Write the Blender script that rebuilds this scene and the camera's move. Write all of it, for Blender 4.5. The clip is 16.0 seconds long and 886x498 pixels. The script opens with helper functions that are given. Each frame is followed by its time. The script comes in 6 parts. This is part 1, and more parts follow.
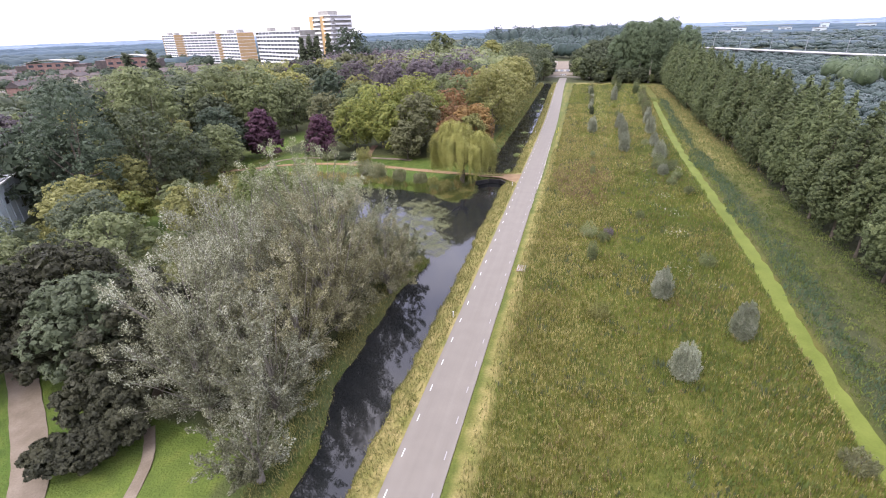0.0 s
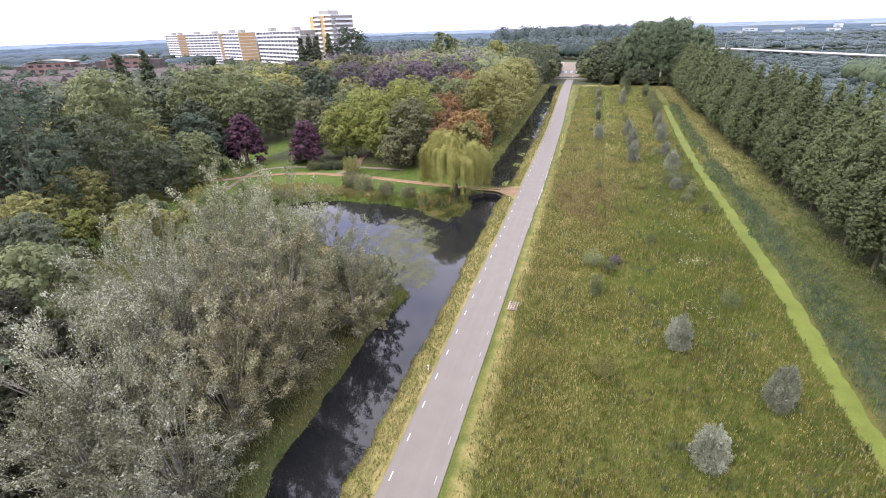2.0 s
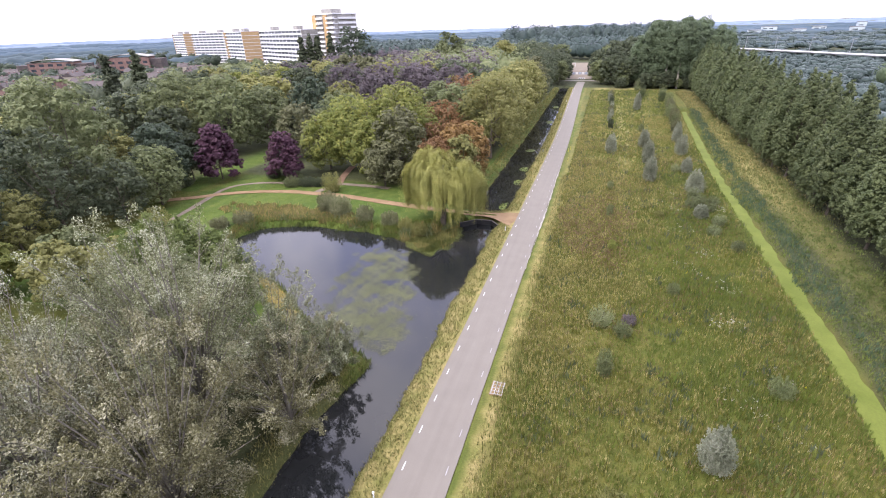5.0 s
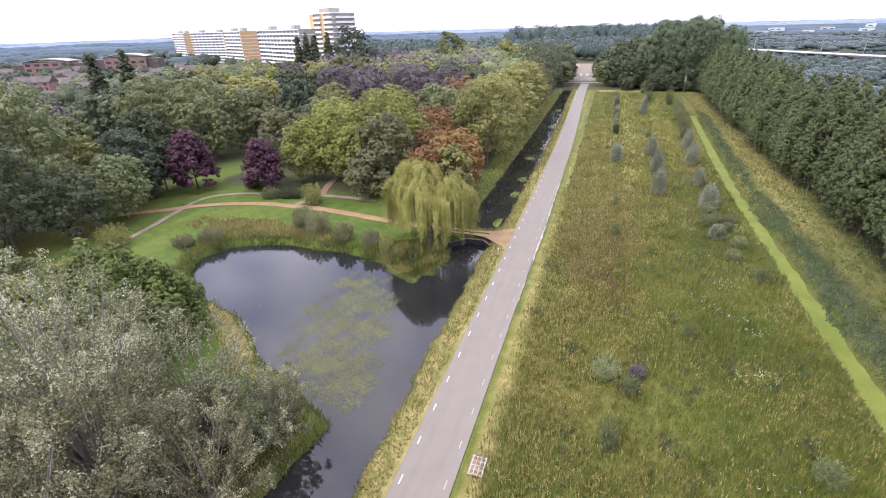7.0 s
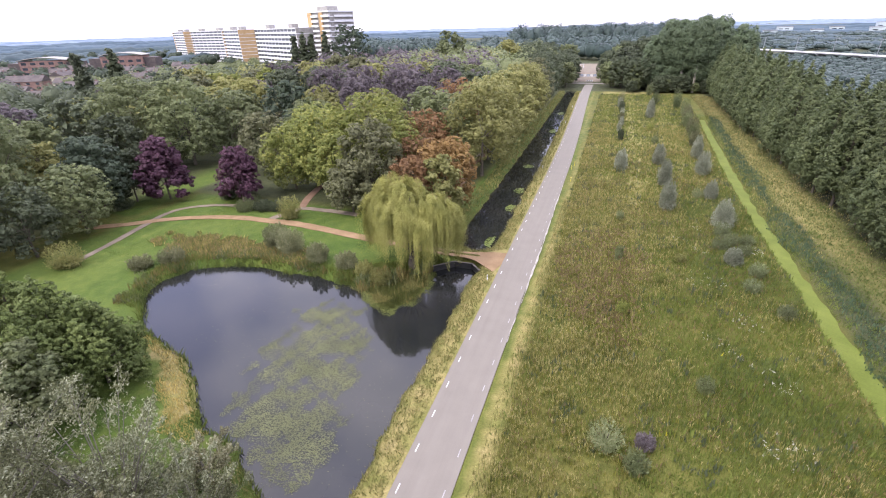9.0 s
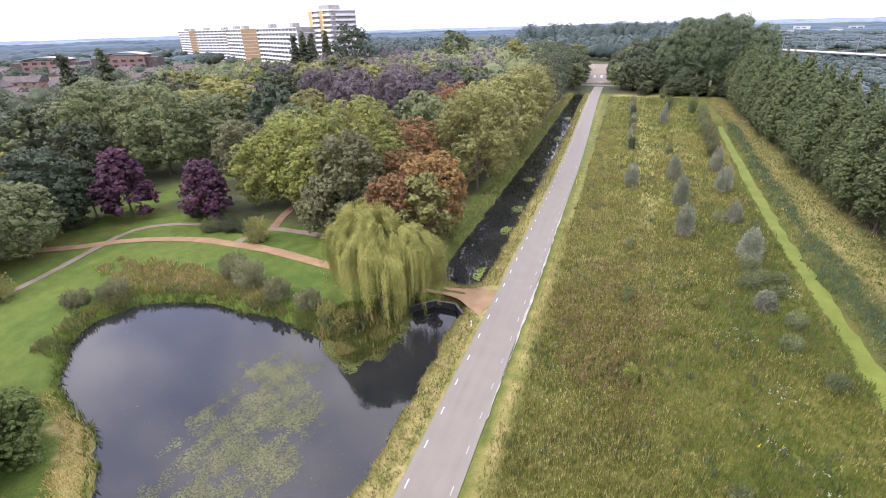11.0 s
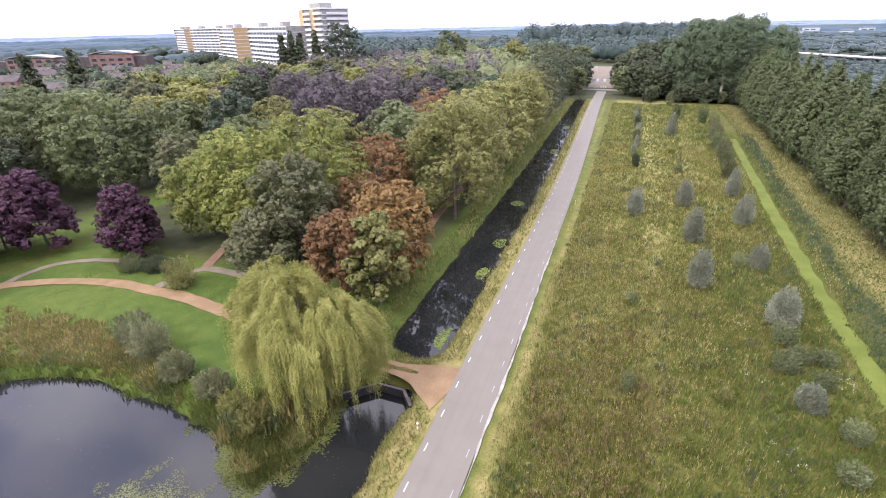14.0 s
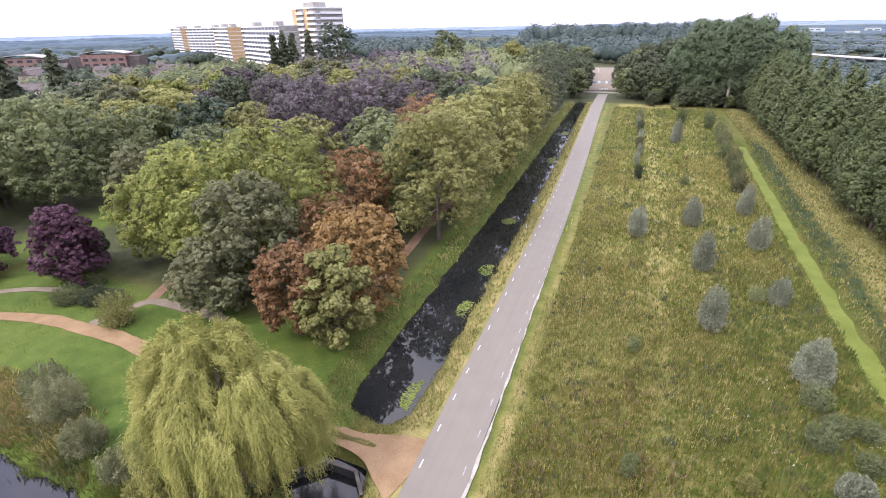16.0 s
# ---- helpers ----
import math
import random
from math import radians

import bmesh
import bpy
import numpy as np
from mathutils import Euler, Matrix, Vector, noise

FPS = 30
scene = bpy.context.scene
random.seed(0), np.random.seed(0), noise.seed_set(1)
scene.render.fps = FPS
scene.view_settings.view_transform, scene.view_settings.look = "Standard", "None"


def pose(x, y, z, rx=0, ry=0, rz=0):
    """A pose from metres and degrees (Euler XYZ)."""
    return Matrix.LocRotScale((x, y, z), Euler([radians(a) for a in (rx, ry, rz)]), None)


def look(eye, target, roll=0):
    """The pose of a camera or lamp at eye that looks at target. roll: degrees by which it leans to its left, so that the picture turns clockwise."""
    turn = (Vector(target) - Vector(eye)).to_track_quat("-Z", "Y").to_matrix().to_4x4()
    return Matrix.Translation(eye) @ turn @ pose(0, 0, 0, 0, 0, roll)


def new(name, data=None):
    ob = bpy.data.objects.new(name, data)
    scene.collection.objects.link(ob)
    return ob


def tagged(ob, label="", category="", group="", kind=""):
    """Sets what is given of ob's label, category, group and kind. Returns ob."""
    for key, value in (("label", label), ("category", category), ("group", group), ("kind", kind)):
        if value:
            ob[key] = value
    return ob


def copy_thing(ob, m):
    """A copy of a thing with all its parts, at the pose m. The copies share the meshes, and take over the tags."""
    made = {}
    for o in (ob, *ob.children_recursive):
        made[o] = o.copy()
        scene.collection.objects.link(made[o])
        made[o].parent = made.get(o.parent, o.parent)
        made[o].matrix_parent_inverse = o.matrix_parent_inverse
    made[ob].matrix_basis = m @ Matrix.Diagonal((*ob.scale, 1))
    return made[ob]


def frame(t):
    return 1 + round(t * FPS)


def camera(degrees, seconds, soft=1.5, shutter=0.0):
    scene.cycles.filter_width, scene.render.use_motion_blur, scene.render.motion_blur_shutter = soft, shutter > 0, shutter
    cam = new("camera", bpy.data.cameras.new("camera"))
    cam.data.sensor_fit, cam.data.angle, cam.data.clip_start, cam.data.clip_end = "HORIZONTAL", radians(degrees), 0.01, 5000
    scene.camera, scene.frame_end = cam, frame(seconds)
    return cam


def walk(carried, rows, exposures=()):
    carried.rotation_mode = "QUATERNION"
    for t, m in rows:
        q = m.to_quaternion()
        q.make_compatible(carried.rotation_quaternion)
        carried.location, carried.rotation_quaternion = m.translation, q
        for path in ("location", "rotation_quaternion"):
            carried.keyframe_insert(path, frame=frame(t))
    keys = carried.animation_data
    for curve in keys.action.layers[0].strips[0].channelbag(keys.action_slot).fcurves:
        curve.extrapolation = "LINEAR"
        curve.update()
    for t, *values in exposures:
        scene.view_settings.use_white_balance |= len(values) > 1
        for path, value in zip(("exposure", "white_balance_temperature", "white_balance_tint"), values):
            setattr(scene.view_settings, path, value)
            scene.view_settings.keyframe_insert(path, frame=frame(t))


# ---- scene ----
cam = camera(87.05, 16.0, soft=1.0)
# seconds, eye (x, y, z), pitch, lean, heading
PATH = [
    (0.0, 0.00, -0.02, 32.09, 64.56, 1.68, 15.77),
    (0.5, 0.05, 2.86, 31.74, 64.62, 1.65, 15.88),
    (1.0, 0.22, 5.55, 31.86, 64.63, 1.64, 16.27),
    (1.5, 0.34, 7.90, 31.88, 64.61, 1.68, 16.47),
    (2.0, 0.46, 10.61, 31.94, 64.59, 1.67, 16.64),
    (2.5, 0.44, 13.14, 31.98, 64.58, 1.62, 17.20),
    (3.0, 0.52, 15.75, 32.20, 64.50, 1.64, 17.23),
    (3.5, 0.38, 18.22, 32.23, 64.51, 1.63, 17.70),
    (4.0, 0.50, 20.62, 32.34, 64.49, 1.67, 17.75),
    (6.5, 0.31, 32.90, 32.06, 64.49, 1.55, 18.45),
    (7.0, 0.27, 35.09, 31.97, 64.50, 1.54, 18.51),
    (7.5, 0.32, 37.18, 31.95, 64.45, 1.50, 18.85),
    (8.0, 0.35, 39.62, 31.98, 64.41, 1.52, 18.92),
    (8.5, 0.35, 41.78, 31.99, 64.39, 1.45, 19.20),
    (9.0, 0.27, 44.13, 31.92, 64.40, 1.44, 19.05),
    (11.5, 0.22, 58.60, 31.97, 64.32, 1.41, 20.44),
    (12.0, 0.22, 61.19, 32.12, 64.32, 1.31, 20.48),
    (12.5, 0.17, 64.02, 32.07, 64.29, 1.30, 20.46),
    (13.0, 0.23, 66.85, 32.05, 64.28, 1.22, 20.62),
    (13.5, 0.24, 69.42, 32.07, 64.25, 1.18, 20.73),
    (14.0, 0.24, 72.10, 32.10, 64.27, 1.16, 20.76),
    (14.5, 0.23, 74.55, 32.12, 64.27, 1.16, 20.93),
    (15.0, 0.22, 77.12, 32.19, 64.30, 1.09, 20.98),
    (15.5, 0.18, 79.41, 32.29, 64.30, 1.06, 21.02),
    (16.0, 0.04, 81.77, 32.19, 64.24, 1.08, 21.02),
]
walk(cam, [(t, pose(x, y, z, rx, ry, rz)) for t, x, y, z, rx, ry, rz in PATH])

# ---- sky and sun: a bright overcast day ----
world = bpy.data.worlds.new("sky")
scene.world = world
world.use_nodes = True
wn, wl = world.node_tree.nodes, world.node_tree.links
wn.clear()
sky = wn.new("ShaderNodeTexSky")
sky.sky_type, sky.sun_disc = "NISHITA", False
sky.sun_elevation, sky.sun_rotation = radians(48), radians(215)
sky.air_density, sky.dust_density, sky.ozone_density = 1.0, 4.0, 1.5
coord = wn.new("ShaderNodeTexCoord")
cloud = wn.new("ShaderNodeTexNoise")
cloud.inputs["Scale"].default_value, cloud.inputs["Detail"].default_value = 3.6, 6.0
cloud_ramp = wn.new("ShaderNodeValToRGB")
cloud_ramp.color_ramp.elements[0].position, cloud_ramp.color_ramp.elements[0].color = 0.38, (5.7, 5.8, 9.2, 1)
cloud_ramp.color_ramp.elements[1].position, cloud_ramp.color_ramp.elements[1].color = 0.62, (12.6, 11.9, 13.6, 1)
veil = wn.new("ShaderNodeMix")
veil.data_type = "RGBA"
veil.inputs["Factor"].default_value = 0.8
back = wn.new("ShaderNodeBackground")
back.inputs["Strength"].default_value = 0.125
wout = wn.new("ShaderNodeOutputWorld")
wl.new(coord.outputs["Generated"], cloud.inputs["Vector"])
wl.new(cloud.outputs["Fac"], cloud_ramp.inputs["Fac"])
wl.new(sky.outputs["Color"], veil.inputs["A"])
wl.new(cloud_ramp.outputs["Color"], veil.inputs["B"])
# an overcast sky is brightest overhead
axis = wn.new("ShaderNodeSeparateXYZ")
wl.new(coord.outputs["Generated"], axis.inputs["Vector"])
rise = wn.new("ShaderNodeMapRange")
rise.inputs["From Min"].default_value, rise.inputs["From Max"].default_value = 0.0, 1.0
rise.inputs["To Min"].default_value, rise.inputs["To Max"].default_value = 0.62, 1.98
wl.new(axis.outputs["Z"], rise.inputs["Value"])
grade = wn.new("ShaderNodeVectorMath")
grade.operation = "SCALE"
wl.new(veil.outputs["Result"], grade.inputs[0])
wl.new(rise.outputs["Result"], grade.inputs["Scale"])
wl.new(grade.outputs["Vector"], back.inputs["Color"])
wl.new(back.outputs["Background"], wout.inputs["Surface"])

sun = new("sun", bpy.data.lights.new("sun", "SUN"))
sun.data.energy, sun.data.angle, sun.data.color = 1.5, radians(14), (1.0, 0.95, 0.92)
sun.matrix_world = look((-60, -90, 120), (0, 0, 0))
scene.view_settings.exposure = 1.4

# ---- materials ----
def nodes_of(name):
    m = bpy.data.materials.new(name)
    m.use_nodes = True
    return m, m.node_tree.nodes, m.node_tree.links, m.node_tree.nodes["Principled BSDF"]


def noise_node(n, l, scale, detail=4.0, vector=None):
    t = n.new("ShaderNodeTexNoise")
    t.inputs["Scale"].default_value, t.inputs["Detail"].default_value = scale, detail
    if vector is None:
        vector = n.new("ShaderNodeNewGeometry").outputs["Position"]
    l.new(vector, t.inputs["Vector"])
    return t.outputs["Fac"]


def ramp_node(n, l, fac, stops):
    r = n.new("ShaderNodeValToRGB")
    e = r.color_ramp.elements
    while len(e) < len(stops):
        e.new(0.5)
    for k, (p, c) in enumerate(stops):
        e[k].position, e[k].color = p, (*c, 1)
    l.new(fac, r.inputs["Fac"])
    return r.outputs["Color"]


def mix_node(n, l, fac, a, b, blend="MIX"):
    m = n.new("ShaderNodeMix")
    m.data_type, m.blend_type = "RGBA", blend
    for key, v in (("Factor", fac), ("A", a), ("B", b)):
        if isinstance(v, (int, float)):
            m.inputs[key].default_value = v
        elif isinstance(v, tuple):
            m.inputs[key].default_value = (*v, 1)
        else:
            l.new(v, m.inputs[key])
    return m.outputs["Result"]


def bump_node(n, l, bsdf, fac, strength, distance):
    b = n.new("ShaderNodeBump")
    b.inputs["Strength"].default_value, b.inputs["Distance"].default_value = strength, distance
    l.new(fac, b.inputs["Height"])
    l.new(b.outputs["Normal"], bsdf.inputs["Normal"])


def leaf_mat(name, dark, mid, light, patch=0.5, thin=0.34, spread=0.3):
    """Foliage: each leaf its own shade, drifting over patches of the crown and from tree to tree."""
    m, n, l, p = nodes_of(name)
    geo = n.new("ShaderNodeNewGeometry")
    info = n.new("ShaderNodeObjectInfo")
    add = n.new("ShaderNodeMath")
    add.operation = "MULTIPLY_ADD"
    add.inputs[1].default_value = spread
    l.new(geo.outputs["Random Per Island"], add.inputs[0])
    drift = noise_node(n, l, patch, 3.0, geo.outputs["Position"])
    half = n.new("ShaderNodeMath")
    half.operation = "MULTIPLY_ADD"
    half.inputs[1].default_value, half.inputs[2].default_value = 1.0, -spread / 2
    l.new(drift, half.inputs[0])
    l.new(half.outputs[0], add.inputs[2])
    col = ramp_node(n, l, add.outputs[0], [(0.1, dark), (0.5, mid), (0.95, light)])
    hsv = n.new("ShaderNodeHueSaturation")
    sway = n.new("ShaderNodeMapRange")
    sway.inputs["To Min"].default_value, sway.inputs["To Max"].default_value = 0.95, 1.33
    l.new(info.outputs["Random"], sway.inputs["Value"])
    l.new(sway.outputs["Result"], hsv.inputs["Value"])
    l.new(col, hsv.inputs["Color"])
    l.new(hsv.outputs["Color"], p.inputs["Base Color"])
    p.inputs["Roughness"].default_value = 0.55
    p.inputs["Specular IOR Level"].default_value = 0.16
    tr = n.new("ShaderNodeBsdfTranslucent")
    l.new(hsv.outputs["Color"], tr.inputs["Color"])
    ms = n.new("ShaderNodeMixShader")
    ms.inputs["Fac"].default_value = thin
    l.new(p.outputs["BSDF"], ms.inputs[1])
    l.new(tr.outputs["BSDF"], ms.inputs[2])
    l.new(ms.outputs["Shader"], n["Material Output"].inputs["Surface"])
    return m


def plain_mat(name, c1, c2, scale, rough=0.8, fine=None, metal=0.0, bump=0.0):
    """Two tones at one scale, specks at a finer one."""
    m, n, l, p = nodes_of(name)
    col = ramp_node(n, l, noise_node(n, l, scale, 5.0), [(0.32, c1), (0.68, c2)])
    f = noise_node(n, l, fine or scale * 14, 3.0)
    col = mix_node(n, l, 0.35, col, ramp_node(n, l, f, [(0.3, (0.45, 0.45, 0.45)), (0.7, (1, 1, 1))]), "MULTIPLY")
    l.new(col, p.inputs["Base Color"])
    p.inputs["Roughness"].default_value, p.inputs["Metallic"].default_value = rough, metal
    if rough > 0.7:
        p.inputs["Specular IOR Level"].default_value = 0.2
    if bump:
        bump_node(n, l, p, f, bump, 0.02)
    return m


def water_mat():
    m, n, l, p = nodes_of("dark_pond_water")
    l.new(ramp_node(n, l, noise_node(n, l, 0.12, 4.0), [(0.35, (0.006, 0.007, 0.007)), (0.7, (0.013, 0.013, 0.012))]), p.inputs["Base Color"])
    p.inputs["Roughness"].default_value = 0.03
    p.inputs["IOR"].default_value = 1.36
    bump_node(n, l, p, noise_node(n, l, 1.6, 3.0), 0.05, 0.03)
    return m


def ground_mat():
    """Meadow, lawn, dry bank and dark wood floor, partly shade in colour, blended by the zone weights of the sheet."""
    m, n, l, p = nodes_of("grassland")
    geo = n.new("ShaderNodeNewGeometry")
    at = n.new("ShaderNodeAttribute")
    at.attribute_name = "zone"
    sep = n.new("ShaderNodeSeparateColor")
    l.new(at.outputs["Color"], sep.inputs["Color"])
    pos = geo.outputs["Position"]
    broad, mid, fine = noise_node(n, l, 0.09, 5.0, pos), noise_node(n, l, 0.6, 5.0, pos), noise_node(n, l, 5.0, 4.0, pos)
    meadow = ramp_node(n, l, broad, [(0.28, (0.042, 0.056, 0.01)), (0.45, (0.068, 0.074, 0.014)), (0.6, (0.1, 0.086, 0.022)), (0.75, (0.056, 0.068, 0.012))])
    meadow = mix_node(n, l, 0.55, meadow, ramp_node(n, l, mid, [(0.3, (0.032, 0.046, 0.008)), (0.55, (0.07, 0.074, 0.014)), (0.75, (0.112, 0.096, 0.026))]))
    lawn = ramp_node(n, l, mid, [(0.3, (0.028, 0.048, 0.008)), (0.52, (0.05, 0.076, 0.012)), (0.72, (0.085, 0.1, 0.02))])
    lawn = mix_node(n, l, 0.45, lawn, ramp_node(n, l, broad, [(0.35, (0.034, 0.062, 0.008)), (0.62, (0.078, 0.098, 0.018))]))
    dry = ramp_node(n, l, mid, [(0.3, (0.1178, 0.1178, 0.031)), (0.6, (0.186, 0.155, 0.0589)), (0.8, (0.2356, 0.1922, 0.0868))])
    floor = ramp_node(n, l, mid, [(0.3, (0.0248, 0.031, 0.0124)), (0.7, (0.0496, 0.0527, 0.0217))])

    def weight(ch):
        w = n.new("ShaderNodeMath")
        w.operation = "MULTIPLY_ADD"
        w.inputs[1].default_value, w.inputs[2].default_value = 1.5, -0.25
        j = n.new("ShaderNodeMath")
        j.operation = "MULTIPLY_ADD"
        j.inputs[1].default_value = 0.5
        l.new(mid, j.inputs[0])
        l.new(sep.outputs[ch], j.inputs[2])
        s = n.new("ShaderNodeMath")
        s.operation, s.use_clamp = "SUBTRACT", True
        s.inputs[1].default_value = 0.25
        l.new(j.outputs[0], w.inputs[0])
        l.new(w.outputs[0], s.inputs[0])
        return s.outputs[0]
    col = mix_node(n, l, weight("Red"), meadow, lawn)
    col = mix_node(n, l, weight("Green"), col, dry)
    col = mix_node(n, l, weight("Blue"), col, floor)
    col = mix_node(n, l, 0.6, col, ramp_node(n, l, fine, [(0.3, (0.55, 0.55, 0.5)), (0.65, (1, 1, 1))]), "MULTIPLY")
    l.new(col, p.inputs["Base Color"])
    p.inputs["Roughness"].default_value = 0.9
    p.inputs["Specular IOR Level"].default_value = 0.15
    bump_node(n, l, p, fine, 0.8, 0.15)
    return m


def asphalt_mat():
    m, n, l, p = nodes_of("pale_worn_asphalt")
    pos = n.new("ShaderNodeNewGeometry").outputs["Position"]
    st = n.new("ShaderNodeMapping")
    st.inputs["Scale"].default_value = (1.6, 0.05, 1.0)
    l.new(pos, st.inputs["Vector"])
    tracks = noise_node(n, l, 1.0, 4.0, st.outputs["Vector"])
    col = ramp_node(n, l, tracks, [(0.25, (0.106, 0.092, 0.073)), (0.75, (0.12, 0.105, 0.084))])
    col = mix_node(n, l, 0.5, col, ramp_node(n, l, noise_node(n, l, 0.5, 5.0, pos), [(0.3, (0.8, 0.8, 0.8)), (0.7, (1, 1, 1))]), "MULTIPLY")
    grit = noise_node(n, l, 40.0, 2.0, pos)
    col = mix_node(n, l, 0.3, col, ramp_node(n, l, grit, [(0.3, (0.5, 0.5, 0.5)), (0.7, (1, 1, 1))]), "MULTIPLY")
    l.new(col, p.inputs["Base Color"])
    p.inputs["Roughness"].default_value = 0.85
    bump_node(n, l, p, grit, 0.3, 0.01)
    return m


GROUND, WATER, ASPHALT = ground_mat(), water_mat(), asphalt_mat()
BARK = plain_mat("grey_brown_bark", (0.0558, 0.0465, 0.0341), (0.1054, 0.0899, 0.0682), 2.0, 0.9, bump=0.5)
PALE_BARK = plain_mat("pale_poplar_bark", (0.09, 0.082, 0.066), (0.175, 0.16, 0.13), 1.5, 0.85, bump=0.4)
WHITE_BARK = plain_mat("smooth_pale_bark", (0.22, 0.2, 0.16), (0.34, 0.31, 0.26), 0.8, 0.8, bump=0.3)
PAINT = plain_mat("white_road_paint", (0.3166, 0.3115, 0.3064), (0.4086, 0.4086, 0.4035), 3.0, 0.7)
WORN_PAINT = plain_mat("worn_road_paint", (0.168, 0.1568, 0.1531), (0.2315, 0.224, 0.2166), 3.0, 0.75)
TAN_PATH = plain_mat("tan_gravel", (0.135, 0.086, 0.044), (0.182, 0.122, 0.066), 0.5, 0.95, 8.0, bump=0.4)
RED_PATH = plain_mat("reddish_gravel", (0.12, 0.072, 0.045), (0.155, 0.1, 0.066), 0.5, 0.95, 8.0, bump=0.4)
GREY_PATH = plain_mat("grey_gravel", (0.105, 0.084, 0.058), (0.15, 0.122, 0.09), 0.5, 0.95, 8.0, bump=0.4)
SAND = plain_mat("pale_sand", (0.1161, 0.0943, 0.0697), (0.1483, 0.1227, 0.09), 0.25, 0.95, 4.0)
WHITE_SAND = plain_mat("bleached_sand", (0.15, 0.138, 0.11), (0.27, 0.255, 0.22), 0.8, 0.95, 6.0)
CONCRETE = plain_mat("weathered_concrete", (0.186, 0.1798, 0.1612), (0.279, 0.2666, 0.2418), 0.8, 0.9, 12.0, bump=0.3)
DARK_STONE = plain_mat("stained_dark_concrete", (0.035, 0.03, 0.026), (0.085, 0.074, 0.062), 0.8, 0.9, 12.0, bump=0.3)
WHITE_WALL = plain_mat("white_painted_concrete", (0.5059, 0.5059, 0.4985), (0.5952, 0.5952, 0.5878), 0.3, 0.8)
ORANGE_BRICK = plain_mat("orange_brick", (0.33, 0.225, 0.11), (0.385, 0.265, 0.135), 0.4, 0.85)
RED_BRICK = plain_mat("red_brick", (0.13, 0.08, 0.066), (0.19, 0.12, 0.1), 0.5, 0.85)
ROOF_TILE = plain_mat("brown_roof_tiles", (0.05, 0.042, 0.04), (0.085, 0.07, 0.064), 0.4, 0.85)
SLATE = plain_mat("grey_slate", (0.062, 0.062, 0.062), (0.124, 0.124, 0.124), 0.6, 0.7)
PALE_GLASS = plain_mat("grey_window_glass", (0.09, 0.1, 0.115), (0.16, 0.17, 0.185), 0.3, 0.2)
# near-black colour that stands in for the shade in the culvert mouth
SHADE_STONE = plain_mat("shade_black_concrete", (0.012, 0.012, 0.012), (0.03, 0.029, 0.026), 0.8, 0.8, 12.0)
GREY_METAL = plain_mat("galvanised_steel", (0.2604, 0.2666, 0.2728), (0.341, 0.3472, 0.3534), 1.0, 0.45, metal=0.8)
TEAL_SHEET = plain_mat("pale_teal_sheet", (0.31, 0.3596, 0.372), (0.372, 0.4216, 0.434), 0.4, 0.6)
GLASS = plain_mat("dark_window_glass", (0.0217, 0.0248, 0.031), (0.0434, 0.0496, 0.0589), 0.3, 0.12)
DUCKWEED = plain_mat("duckweed", (0.07, 0.088, 0.011), (0.1, 0.118, 0.02), 0.35, 0.8, 6.0)
YELLOW_POST = plain_mat("yellow_plastic", (0.372, 0.31, 0.031), (0.434, 0.3596, 0.0496), 2.0, 0.5)
BLUE_GREY = plain_mat("blue_grey_plastic", (0.186, 0.2232, 0.279), (0.31, 0.3472, 0.3844), 2.0, 0.5)

# belt colours step bluer and paler outward: haze put into the base colour
HAZY_TREES = plain_mat("hazy_far_belt", (0.026, 0.04, 0.044), (0.042, 0.06, 0.066), 0.02, 0.9, 0.15)
HAZY_PLAIN = plain_mat("hazy_wooded_plain", (0.036, 0.056, 0.072), (0.056, 0.08, 0.098), 0.008, 0.9, 0.06)
HAZY_RIDGE = plain_mat("hazy_horizon_ridge", (0.11, 0.145, 0.19), (0.135, 0.17, 0.215), 0.004, 0.9, 0.03)

